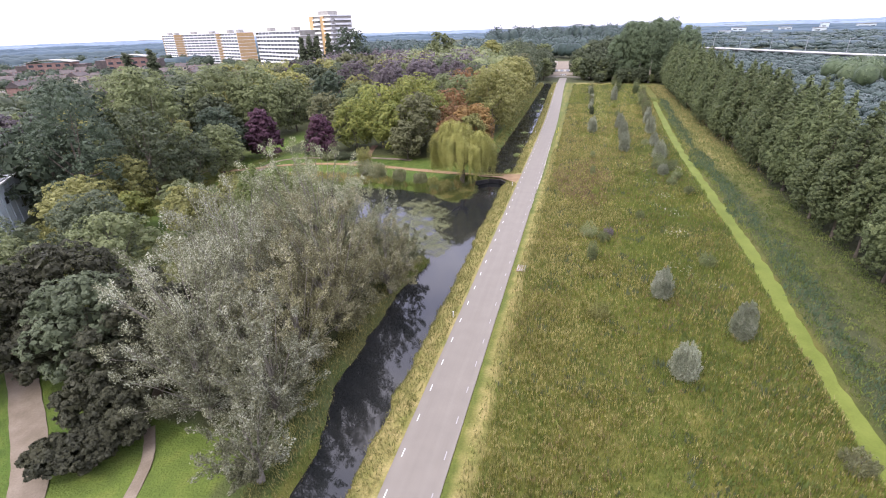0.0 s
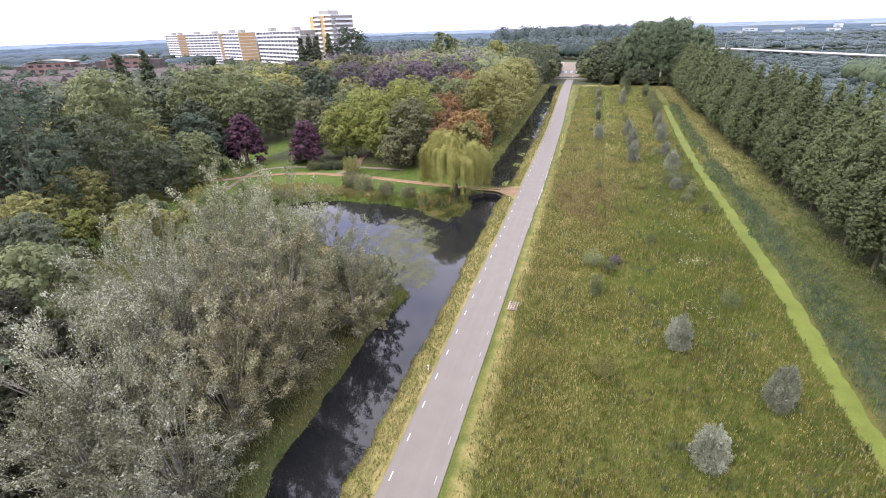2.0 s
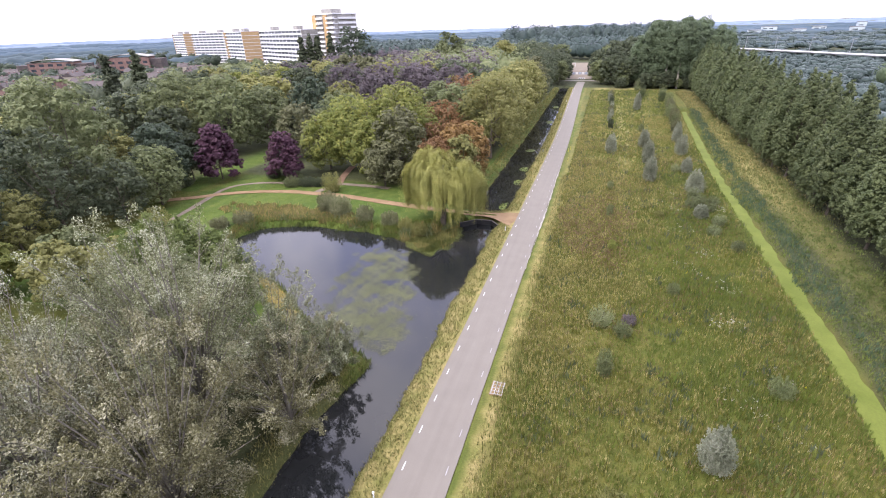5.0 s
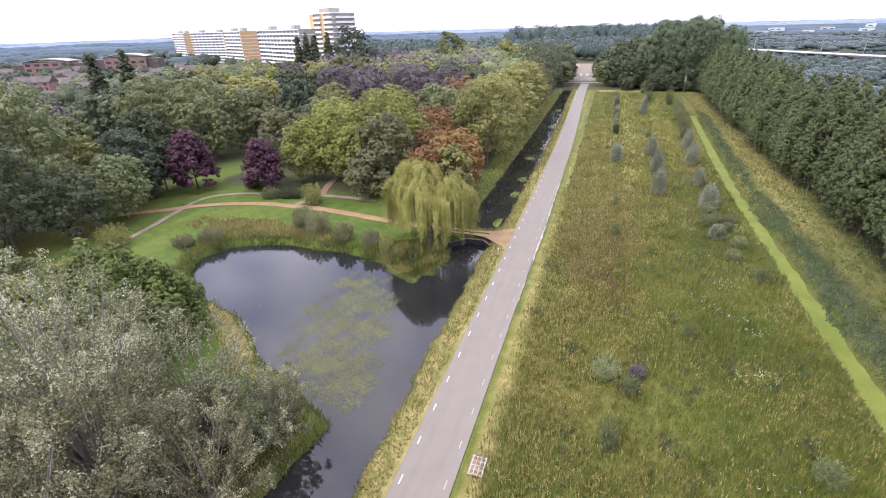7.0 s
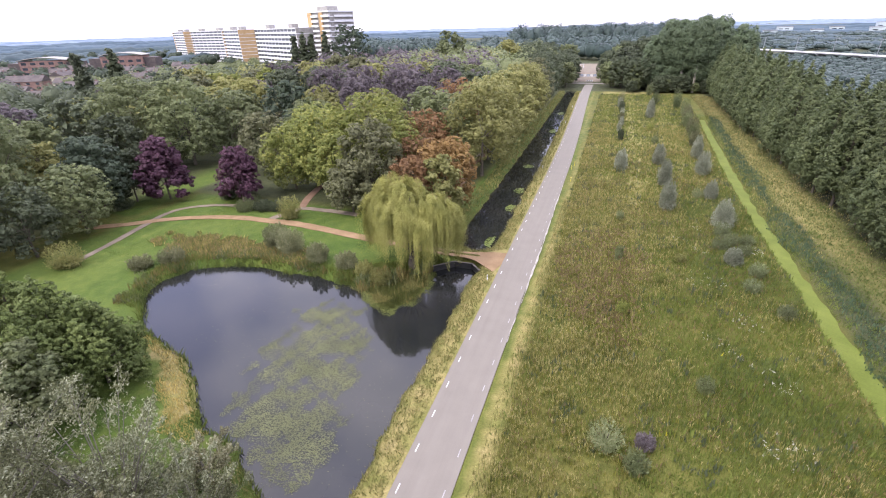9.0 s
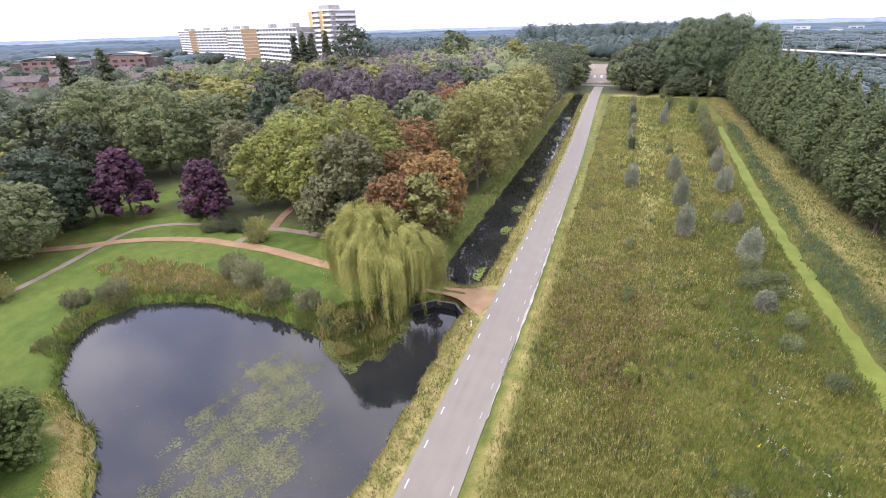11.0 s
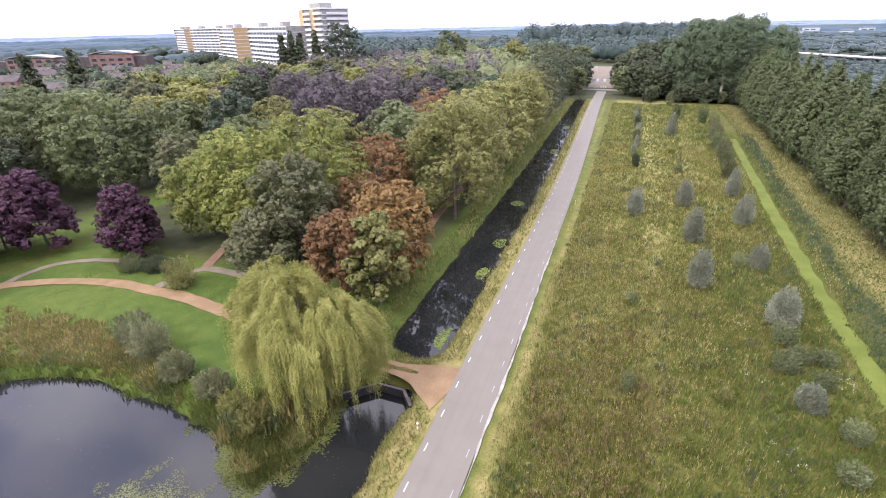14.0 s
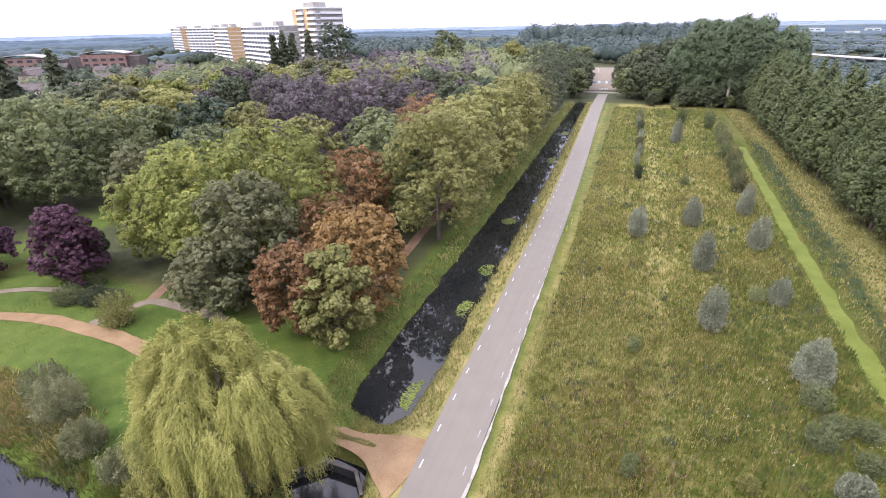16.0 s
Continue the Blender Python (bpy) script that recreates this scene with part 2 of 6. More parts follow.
LEAF = {
    "silver": leaf_mat("silver_poplar_leaf", (0.04, 0.041, 0.02), (0.122, 0.123, 0.07), (0.335, 0.345, 0.265), 0.3, 0.34, 0.6),
    "willow": leaf_mat("yellow_green_willow_leaf", (0.075, 0.082, 0.018), (0.178, 0.176, 0.046), (0.31, 0.298, 0.1), 0.5),
    "dark": leaf_mat("dark_green_leaf", (0.03, 0.038, 0.021), (0.055, 0.066, 0.036), (0.094, 0.109, 0.06)),
    "bluish": leaf_mat("blue_green_leaf", (0.025, 0.036, 0.022), (0.045, 0.06, 0.036), (0.076, 0.094, 0.058)),
    "mid": leaf_mat("mid_green_leaf", (0.054, 0.068, 0.028), (0.098, 0.113, 0.049), (0.162, 0.174, 0.082)),
    "olive": leaf_mat("olive_green_leaf", (0.0805, 0.0855, 0.0261), (0.1476, 0.1456, 0.049), (0.2323, 0.2274, 0.0818)),
    "lime": leaf_mat("lime_green_leaf", (0.055, 0.072, 0.016), (0.12, 0.134, 0.034), (0.265, 0.255, 0.068)),
    "copper": leaf_mat("copper_beech_leaf", (0.033, 0.016, 0.024), (0.074, 0.034, 0.05), (0.13, 0.07, 0.092)),
    "rust": leaf_mat("rusty_chestnut_leaf", (0.1, 0.058, 0.02), (0.18, 0.112, 0.04), (0.262, 0.178, 0.07)),
    "redbrown": leaf_mat("red_brown_leaf", (0.08, 0.042, 0.0176), (0.13, 0.072, 0.032), (0.175, 0.115, 0.0528)),
    "plum": leaf_mat("dull_plum_leaf", (0.044, 0.037, 0.039), (0.078, 0.065, 0.067), (0.134, 0.114, 0.115)),
    "greyed": leaf_mat("grey_green_leaf", (0.052, 0.056, 0.027), (0.098, 0.1, 0.049), (0.168, 0.168, 0.088)),
    "poplar": leaf_mat("poplar_leaf", (0.036, 0.05, 0.021), (0.074, 0.091, 0.039), (0.145, 0.162, 0.072)),
    "bush": leaf_mat("silver_willow_leaf", (0.08, 0.087, 0.056), (0.16, 0.171, 0.116), (0.3, 0.314, 0.238)),
    "reed": leaf_mat("reed_and_grass", (0.0719, 0.0778, 0.0222), (0.1258, 0.1198, 0.0392), (0.2156, 0.1857, 0.0769), 0.3, 0.34, 0.6),
    "golden": leaf_mat("golden_reed", (0.1852, 0.1525, 0.0499), (0.2851, 0.2251, 0.0776), (0.3706, 0.305, 0.1163), 0.4, 0.34, 0.6),
    "herb": leaf_mat("meadow_herb", (0.06, 0.068, 0.018), (0.14, 0.13, 0.044), (0.35, 0.292, 0.135), 0.35, 0.34, 0.75),
    "rushgreen": leaf_mat("fresh_green_herb", (0.048, 0.072, 0.013), (0.092, 0.115, 0.024), (0.155, 0.17, 0.046), 0.3),
    "rush": leaf_mat("blue_green_rush", (0.04, 0.066, 0.036), (0.062, 0.092, 0.052), (0.09, 0.122, 0.072), 0.3),
    "sedge": leaf_mat("dull_green_water_plant", (0.03, 0.038, 0.01), (0.058, 0.066, 0.016), (0.105, 0.108, 0.032), 0.6),
    "sage": leaf_mat("sage_green_leaf", (0.07, 0.082, 0.034), (0.12, 0.134, 0.062), (0.205, 0.214, 0.112), 0.5),
    "rustherb": leaf_mat("rusty_seed_head", (0.0855, 0.078, 0.026), (0.1425, 0.118, 0.042), (0.2185, 0.19, 0.08), 0.4),
    "lawn": leaf_mat("mown_lawn_grass", (0.03, 0.056, 0.007), (0.05, 0.082, 0.012), (0.088, 0.115, 0.024), 0.3),
    "darkgrass": leaf_mat("shaded_rough_grass", (0.04, 0.056, 0.016), (0.075, 0.096, 0.028), (0.15, 0.15, 0.055), 0.3, 0.34, 0.5),
    "tall": leaf_mat("dark_poplar_leaf", (0.04, 0.056, 0.031), (0.074, 0.098, 0.052), (0.13, 0.158, 0.085)),
    "silvergold": leaf_mat("silver_gold_poplar_leaf", (0.045, 0.043, 0.018), (0.13, 0.123, 0.057), (0.345, 0.333, 0.225), 0.3, 0.34, 0.6),
    "fresh": leaf_mat("fresh_green_leaf", (0.045, 0.06, 0.017), (0.082, 0.105, 0.03), (0.145, 0.168, 0.054)),
    # far woods: distance haze put into the leaf colour as a blue tint
    "far": leaf_mat("haze_tinted_far_foliage", (0.015, 0.025, 0.021), (0.03, 0.044, 0.038), (0.05, 0.067, 0.058), 0.05, 0.1),
    "lily": leaf_mat("floating_leaf", (0.036, 0.04, 0.017), (0.07, 0.074, 0.03), (0.112, 0.116, 0.05), 0.3, 0.05),
    "umber": leaf_mat("faded_umber_seed_head", (0.085, 0.06, 0.03), (0.15, 0.11, 0.058), (0.26, 0.203, 0.12), 0.4),
    "wool": leaf_mat("white_thistle_down", (0.25, 0.24, 0.19), (0.38, 0.36, 0.3), (0.5, 0.48, 0.42), 0.4),
    "stem": leaf_mat("olive_weed_stem", (0.06, 0.066, 0.012), (0.118, 0.12, 0.024), (0.2, 0.185, 0.045), 0.35, 0.34, 0.6),
    "tuft": leaf_mat("drab_seed_tuft", (0.1, 0.09, 0.032), (0.178, 0.157, 0.062), (0.3, 0.26, 0.12), 0.35, 0.34, 0.6),
    # growth by the gravel path: shade put into a dark brownish leaf colour
    "shadeleaf": leaf_mat("shade_darkened_leaf", (0.017, 0.018, 0.010), (0.033, 0.034, 0.019), (0.064, 0.062, 0.034)),
    "silvergreen": leaf_mat("silver_green_poplar_leaf", (0.042, 0.046, 0.019), (0.116, 0.121, 0.058), (0.31, 0.322, 0.225), 0.3, 0.34, 0.6),
    "rushbush": leaf_mat("blue_green_shrub_leaf", (0.05, 0.062, 0.028), (0.094, 0.108, 0.05), (0.17, 0.184, 0.096), 0.5),
    "greywillow": leaf_mat("grey_willow_leaf", (0.052, 0.056, 0.026), (0.13, 0.134, 0.066), (0.255, 0.258, 0.15), 0.5),
    "yellow": leaf_mat("yellow_flower", (0.186, 0.1736, 0.0124), (0.31, 0.279, 0.0186), (0.403, 0.372, 0.0496), 0.5),
}

# ---- builders ----
def mesh_np(name, verts, faces, mat, parent=None, label="", smooth=False):
    """One mesh object from arrays: verts (n, 3), faces (m, k)."""
    verts, faces = np.asarray(verts, np.float32), np.asarray(faces, np.int32)
    me = bpy.data.meshes.new(name)
    me.vertices.add(len(verts))
    me.vertices.foreach_set("co", verts.ravel())
    me.loops.add(faces.size)
    me.loops.foreach_set("vertex_index", faces.ravel())
    me.polygons.add(len(faces))
    me.polygons.foreach_set("loop_start", np.arange(len(faces), dtype=np.int32) * faces.shape[1])
    me.polygons.foreach_set("use_smooth", np.full(len(faces), smooth))
    me.update(calc_edges=True)
    me.materials.append(mat)
    ob = new(name, me)
    if parent is not None:
        ob.parent = parent
    if label:
        ob["label"] = label
    return ob


def part(name, bm, mat, parent=None, label="", smooth=False):
    """A bmesh as one mesh object under a thing or a part."""
    me = bpy.data.meshes.new(name)
    bm.to_mesh(me)
    bm.free()
    me.materials.append(mat)
    if smooth:
        for f in me.polygons:
            f.use_smooth = True
    ob = new(name, me)
    if parent is not None:
        ob.parent = parent
    if label:
        ob["label"] = label
    return ob


def thing(name, m, label, category, group="", kind=""):
    ob = tagged(new(name), label, category, group, kind)
    ob.matrix_basis = m
    return ob


def add_box(bm, m, sx, sy, sz, bevel=0.0):
    """A box standing on m's origin."""
    r = bmesh.ops.create_cube(bm, size=1.0, matrix=m @ Matrix.Translation((0, 0, sz / 2)) @ Matrix.Diagonal((sx, sy, sz, 1)))
    if bevel:
        edges = {e for v in r["verts"] for e in v.link_edges}
        bmesh.ops.bevel(bm, geom=list(edges), offset=bevel, segments=1, affect="EDGES")
    return bm


def box(m, sx, sy, sz, bevel=0.0):
    return add_box(bmesh.new(), m, sx, sy, sz, bevel)


def drift(y):
    """The road and the water beside it swing slightly west at the far end."""
    u = np.clip((np.asarray(y, float) - 150) / 170, 0, 1)
    return -3.0 * u * u * (3 - 2 * u)


def ditch_x(y):
    y = np.asarray(y, float)
    return 26.1 + 1.3 * np.clip((y - 45) / 30, 0, 1) + np.clip(y - 140, 0, 110) ** 1.2 * 0.0162


POND = np.array([(-15.4, -60), (-15.2, 20), (-15.3, 40), (-15.2, 62), (-15.6, 75), (-15.4, 88), (-15.8, 97), (-15.5, 101.9), (-16.0, 104.2), (-19.9, 104.4),
    (-22.2, 101.6), (-24.4, 98.0), (-26.0, 95.5), (-29.5, 93.6), (-33.2, 93.7), (-37.4, 94.6), (-42.5, 94.3), (-47.6, 94.6), (-53.2, 93.4), (-57.5, 91.0),
    (-59.3, 87.0), (-57.0, 82.0), (-50.5, 76.6), (-45.0, 75.0), (-41.5, 74.0), (-37.0, 71.0), (-34.0, 68.4), (-31.3, 66.2), (-26.8, 65.6), (-24.3, 63.6),
    (-20.6, 61.6), (-20.8, 57.5), (-22.0, 52.0), (-21.6, 44.0), (-21.6, 33.0), (-19.2, 24.0), (-18.8, 10.0), (-18.8, -60)])
_cy = np.linspace(113, 306, 26)
CANAL = np.array([(-15.0 + drift(y), y) for y in _cy] + [(-18.5 + drift(306), 310)] + [(-21.7 + 0.35 * drift(y), y) for y in _cy[::-1]]
    + [(-20.9, 110.3), (-19.2, 109.0), (-16.6, 109.2), (-15.2, 110.6)])
_dy = np.linspace(-60, 236, 30)
DITCH = np.array([(ditch_x(y) + 1.32 + 0.1 * math.sin(y * 0.21), y) for y in _dy] + [(ditch_x(y) - 1.32 + 0.1 * math.sin(y * 0.17 + 1), y) for y in _dy[::-1]])


def signed(poly, x, y):
    """Distance from the outline, negative inside."""
    x, y = np.asarray(x, float), np.asarray(y, float)
    best, inside = np.full(x.shape, 1e9), np.zeros(x.shape, bool)
    for (ax, ay), (bx, by) in zip(poly, np.roll(poly, -1, 0)):
        ux, uy = bx - ax, by - ay
        s = np.clip(((x - ax) * ux + (y - ay) * uy) / (ux * ux + uy * uy), 0, 1)
        best = np.minimum(best, np.hypot(x - ax - s * ux, y - ay - s * uy))
        cross = (ay > y) != (by > y)
        inside ^= cross & (x < ux * (y - ay) / (uy if uy else 1e-9) + ax)
    return np.where(inside, -best, best)


def wave(x, y, k, seed):
    """A smooth random field in about -1..1."""
    r = np.random.default_rng(seed)
    out = 0
    for i in range(7):
        a, f, q = r.uniform(0, 6.28), k * r.uniform(0.6, 1.9), r.uniform(0, 6.28)
        out = out + np.sin((np.cos(a) * x + np.sin(a) * y) * f + q)
    return out / 3.0


def water_edge(x, y):
    """Signed distance to the nearest shore, with a ragged line."""
    d = np.minimum(np.minimum(signed(POND, x, y), signed(CANAL, x, y)), signed(DITCH, x, y) + 0.35)
    return d + 0.22 * wave(x, y, 1.3, 5)


def height(x, y):
    d = water_edge(x, y)
    u = np.clip((d + 1.1) / 2.3, 0, 1)
    return -1.95 + 1.95 * u * u * (3 - 2 * u) + np.where(d > 1.2, 0.05 * wave(x, y, 0.5, 9), 0.0) * np.clip((np.abs(x + 9.9) - 3) / 3, 0, 1)


def spread(*runs):
    """Grid lines: (start, step) pairs and the end."""
    out = []
    for (a, s), (b, _) in zip(runs, runs[1:]):
        out += list(np.linspace(a, b, max(1, round((b - a) / s)), endpoint=False))
    return np.array(out + [runs[-1][0]])


# ---- ground: one sheet to the horizon ----
gx = spread((-4500, 700), (-900, 90), (-250, 12), (-90, 3), (-63, 0.8), (-12.5, 1.3), (22, 0.6), (37, 3), (80, 15), (250, 90), (900, 700), (4500, 1))
gy = spread((-1500, 300), (-60, 6), (8, 0.95), (114, 1.9), (316, 8), (520, 60), (1000, 500), (4800, 1))
X, Y = np.meshgrid(gx, gy)
Z = height(X, Y)
ny, nx = X.shape
idx = np.arange(ny * nx).reshape(ny, nx)
quads = np.stack([idx[:-1, :-1], idx[:-1, 1:], idx[1:, 1:], idx[1:, :-1]], -1).reshape(-1, 4)
ground = mesh_np("ground", np.stack([X, Y, Z], -1).reshape(-1, 3), quads, GROUND, smooth=True)
tagged(ground, "rough grassland, lawns and banks of a flat polder park", "ground", kind="structure")


def soft(v, a, b):
    return np.clip((v - a) / (b - a), 0, 1)


edge = water_edge(X, Y)
lawn = ((X < -22) & (Y > 60) & (Y < 119) & (X > -84)).astype(float) + ((X < -20) & (Y < 36) & (X > -60)) + ((X < -19.5) & (X > -40) & (Y > 100) & (Y < 119))
V = X - drift(Y)
lawn += 0.6 * soft(V, -7.6, -7.2) * (1 - soft(V, -7.2 + 0.8 * soft(Y, 100, 140), -6.8 + 0.8 * soft(Y, 100, 140))) + ((X > -93) & (X < -84) & (Y > 104) & (Y < 150)) + ((X < -22) & (X > -26) & (Y > 108) & (Y < 300)) * 0.8
dry = (1 - soft(np.abs(X + 13.5 - drift(Y)), 1.0, 2.2)) * 0.75 + soft(V, -7.2, -6.8) * (1 - soft(V, -6.1, -5.2)) * (0.8 - 0.45 * soft(Y, 95, 140))
dry += soft(X, ditch_x(Y) + 3.5, ditch_x(Y) + 6) * (X < 41) * 0.85 * soft(Y, 80, 150) + soft(X, 5.4, 6.2) * (1 - soft(X, 8.0, 9.2)) * soft(Y, 100, 140) * 0.3
# straw thickens with distance, its pale colour partly standing for haze
dry += soft(X, -5.5, -3) * (1 - soft(X, 22, 26)) * soft(Y, 85, 180) * 0.62
dry += ((X > -46) & (X < -34) & (Y > 60) & (Y < 75) & (edge < 2.6)) * 0.8
# wood floor, its dark tone also standing for shade under the trees
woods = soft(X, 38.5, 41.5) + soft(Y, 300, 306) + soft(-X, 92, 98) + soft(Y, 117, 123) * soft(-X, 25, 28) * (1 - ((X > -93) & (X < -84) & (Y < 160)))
# the same dark tone, carried over the strip beyond the ditch
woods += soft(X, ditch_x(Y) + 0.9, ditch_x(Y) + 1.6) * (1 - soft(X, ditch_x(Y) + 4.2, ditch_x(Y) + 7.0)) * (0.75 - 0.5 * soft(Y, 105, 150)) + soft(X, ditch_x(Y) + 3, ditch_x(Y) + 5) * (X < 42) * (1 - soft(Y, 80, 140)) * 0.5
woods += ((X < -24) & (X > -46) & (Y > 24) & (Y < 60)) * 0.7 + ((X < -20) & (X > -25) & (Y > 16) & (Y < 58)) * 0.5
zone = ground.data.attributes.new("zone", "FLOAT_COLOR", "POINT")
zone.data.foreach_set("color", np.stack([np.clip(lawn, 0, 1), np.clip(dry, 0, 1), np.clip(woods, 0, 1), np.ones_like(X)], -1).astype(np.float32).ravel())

# ---- water ----
LEVEL = -0.9


def sheet(name, x0, x1, y0, y1, z, mat, label):
    ob = mesh_np(name, [(x0, y0, z), (x1, y0, z), (x1, y1, z), (x0, y1, z)], [(0, 1, 2, 3)], mat)
    return tagged(ob, label, "water", kind="structure")


sheet("water", -66, -13.6, -62, 105.4, LEVEL, WATER, "dark still pond water reflecting pale clouds")
sheet("water", -25, -13.6, 107.2, 313, LEVEL, WATER, "dark still canal water beside the road")
sheet("water", 22, 36, -62, 240, LEVEL, DUCKWEED, "narrow ditch covered in bright green duckweed")
sheet("water", -330, -150, 690, 860, 0.12, WATER, "distant pale lake behind the trees")
sheet("water", -1100, 100, 1450, 2300, 0.14, WATER, "distant pale lake near the horizon")


# ---- road and paths ----
def ribbon(name, line, width, z, mat, label, category="path", wobble=0.0, thick=0.06, seed=1):
    """A strip of ground cover along a line, with a side face down to the soil."""
    pts = [Vector((x, y, 0)) for x, y in line]
    fine = []
    for k in range(len(pts) - 1):
        p0, p1, p2, p3 = pts[max(k - 1, 0)], pts[k], pts[k + 1], pts[min(k + 2, len(pts) - 1)]
        steps = max(2, int((p2 - p1).length / 0.8))
        for s in range(steps):
            u = s / steps
            fine.append(0.5 * ((2 * p1) + (p2 - p0) * u + (2 * p0 - 5 * p1 + 4 * p2 - p3) * u * u + (3 * p1 - p0 - 3 * p2 + p3) * u ** 3))
    fine.append(pts[-1])
    r = random.Random(seed)
    verts, wl, wr = [], 0.0, 0.0
    for k, p in enumerate(fine):
        d = (fine[min(k + 1, len(fine) - 1)] - fine[max(k - 1, 0)]).normalized()
        side = Vector((-d.y, d.x, 0))
        wl, wr = 0.7 * wl + r.uniform(-1, 1) * wobble, 0.7 * wr + r.uniform(-1, 1) * wobble
        w = width(k / (len(fine) - 1)) if callable(width) else width
        a, b = p + side * (w / 2 + wl), p - side * (w / 2 + wr)
        verts += [(a.x, a.y, z - thick), (a.x, a.y, z), (b.x, b.y, z), (b.x, b.y, z - thick)]
    faces = []
    for k in range(len(fine) - 1):
        for j in range(3):
            faces.append((4 * k + j, 4 * k + j + 1, 4 * k + j + 5, 4 * k + j + 4))
    return tagged(mesh_np(name, verts, faces, mat), label, category, kind="structure")


road_y = list(np.linspace(-60, 330, 60))
road = ribbon("road", [(-9.9 + float(drift(y)), y) for y in road_y], 4.6, 0.1, ASPHALT, "straight narrow asphalt road with dashed edge lines", "road", 0.008, 0.2)
ribbon("road", [(-80, 349), (-50, 341), (-32, 337), (-12.9, 337), (8, 336), (60, 340)], 5.5, 0.08, ASPHALT, "asphalt side road crossing at the end", "road", 0.03, 0.2)

dash_me = {}
for side, x, w, mat in (("L", -11.68, 0.1, PAINT), ("R", -8.17, 0.09, WORN_PAINT)):
    me = bpy.data.meshes.new("dash")
    b = box(Matrix.Identity(4), w, 0.88, 0.004)
    b.to_mesh(me)
    b.free()
    me.materials.append(mat)
    dash_me[side] = me
    for k in range(-8, 73):
        y = 21.67 + 4 * k + (0.55 if side == "R" else 0)
        d = new("dash", me)
        d.parent = road
        d.matrix_basis = pose(x + float(drift(y)), y, 0.1)

ribbon("path", [(-12.0, 104.9), (-14.2, 105.5), (-16.8, 105.9), (-19.5, 105.9), (-22.3, 105.9), (-38, 107.5), (-44.4, 108.5), (-52, 109.5), (-56.5, 109.3), (-62.4, 109.2), (-67, 108.5), (-72, 106.9), (-77, 104.4), (-82, 100.6), (-88, 97)],
    lambda u: 1.9 + 5.2 * max(0, 1 - u / 0.075) ** 1.5, 0.075, TAN_PATH, "tan gravel footpath curving over the lawn", "path", 0.1)
ribbon("path", [(-42.5, 116.4), (-46, 116.8), (-50, 116.9), (-55.2, 116.5), (-56.6, 113), (-57.5, 110.2)], 1.5, 0.072, GREY_PATH, "greyish gravel footpath under the trees", "path", 0.05, seed=2)
ribbon("path", [(-55.4, 116.9), (-57.0, 121), (-58.4, 126), (-59.5, 131)], 1.6, 0.066, RED_PATH, "reddish footpath leading into the trees", "path", 0.05, seed=3)
ribbon("path", [(-76, 86), (-76.8, 92), (-78.6, 101), (-79.6, 107), (-77.8, 111), (-72.4, 113.9), (-66, 114.6), (-60, 114)], 1.2, 0.069, GREY_PATH, "narrow worn earth footpath over the lawn", "path", 0.06, seed=4)
ribbon("path", [(-28.6, 130), (-29.3, 138), (-30.3, 150), (-31, 168), (-32, 200)], 1.6, 0.07, RED_PATH, "reddish footpath along the canal trees", "path", 0.05, seed=5)
ribbon("path", [(-35.5, 8), (-38.8, 14.5), (-49.3, 21.8), (-58, 27), (-75, 36)], 2.6, 0.07, GREY_PATH, "pale gravel path below the trees", "path", 0.05, seed=6)
ribbon("path", [(-27.6, 8), (-29.6, 13), (-31.0, 17.2), (-32.9, 20.4), (-36.4, 24.0), (-39, 28), (-44, 34)], 1.0, 0.066, GREY_PATH, "narrow brown footpath between the trees", "path", 0.05, seed=7)
ribbon("path", [(-7.6, 86), (-7.56, 95), (-7.52, 105), (-7.48, 111), (-7.5, 118), (-7.54, 126), (-7.56, 135), (-7.6, 146)], lambda u: 0.03 + 0.2 * max(0.0, math.sin(math.pi * u)) ** 0.8 + 0.07 * math.sin(u * 61) * math.sin(u * 37 + 1), 0.107, WHITE_SAND, "strip of bleached bare sand at the road edge", "trim", 0.06, seed=8)
ribbon("path", [(-17, 345), (-20, 480)], 19, 0.07, SAND, "pale sand sports field behind the crossing", "ground", 0.3, seed=9)

# ---- trees ----
ICO = bmesh.new()
bmesh.ops.create_icosphere(ICO, subdivisions=2, radius=1.0)
ICO_V = np.array([v.co[:] for v in ICO.verts])
ICO_F = np.array([[v.index for v in f.verts] for f in ICO.faces])
ICO.free()


def unit(v):
    return v / (np.linalg.norm(v, axis=-1, keepdims=True) + 1e-9)


def tube(points, radii, sides=6):
    """Verts and quads of a tapered limb."""
    pts = np.asarray(points, float)
    verts, faces = [], []
    for k, p in enumerate(pts):
        d = unit(pts[min(k + 1, len(pts) - 1)] - pts[max(k - 1, 0)])
        a = unit(np.cross(d, (0.31, 0.95, 0.05)))
        b = np.cross(d, a)
        for s in range(sides):
            w = 2 * math.pi * s / sides
            verts.append(p + radii[k] * (math.cos(w) * a + math.sin(w) * b))
    for k in range(len(pts) - 1):
        for s in range(sides):
            t = (s + 1) % sides
            faces.append((k * sides + s, k * sides + t, (k + 1) * sides + t, (k + 1) * sides + s))
    return np.array(verts), np.array(faces)


def join(chunks):
    v, f, n = [], [], 0
    for a, b in chunks:
        v.append(a)
        f.append(b + n)
        n += len(a)
    return np.concatenate(v), np.concatenate(f)


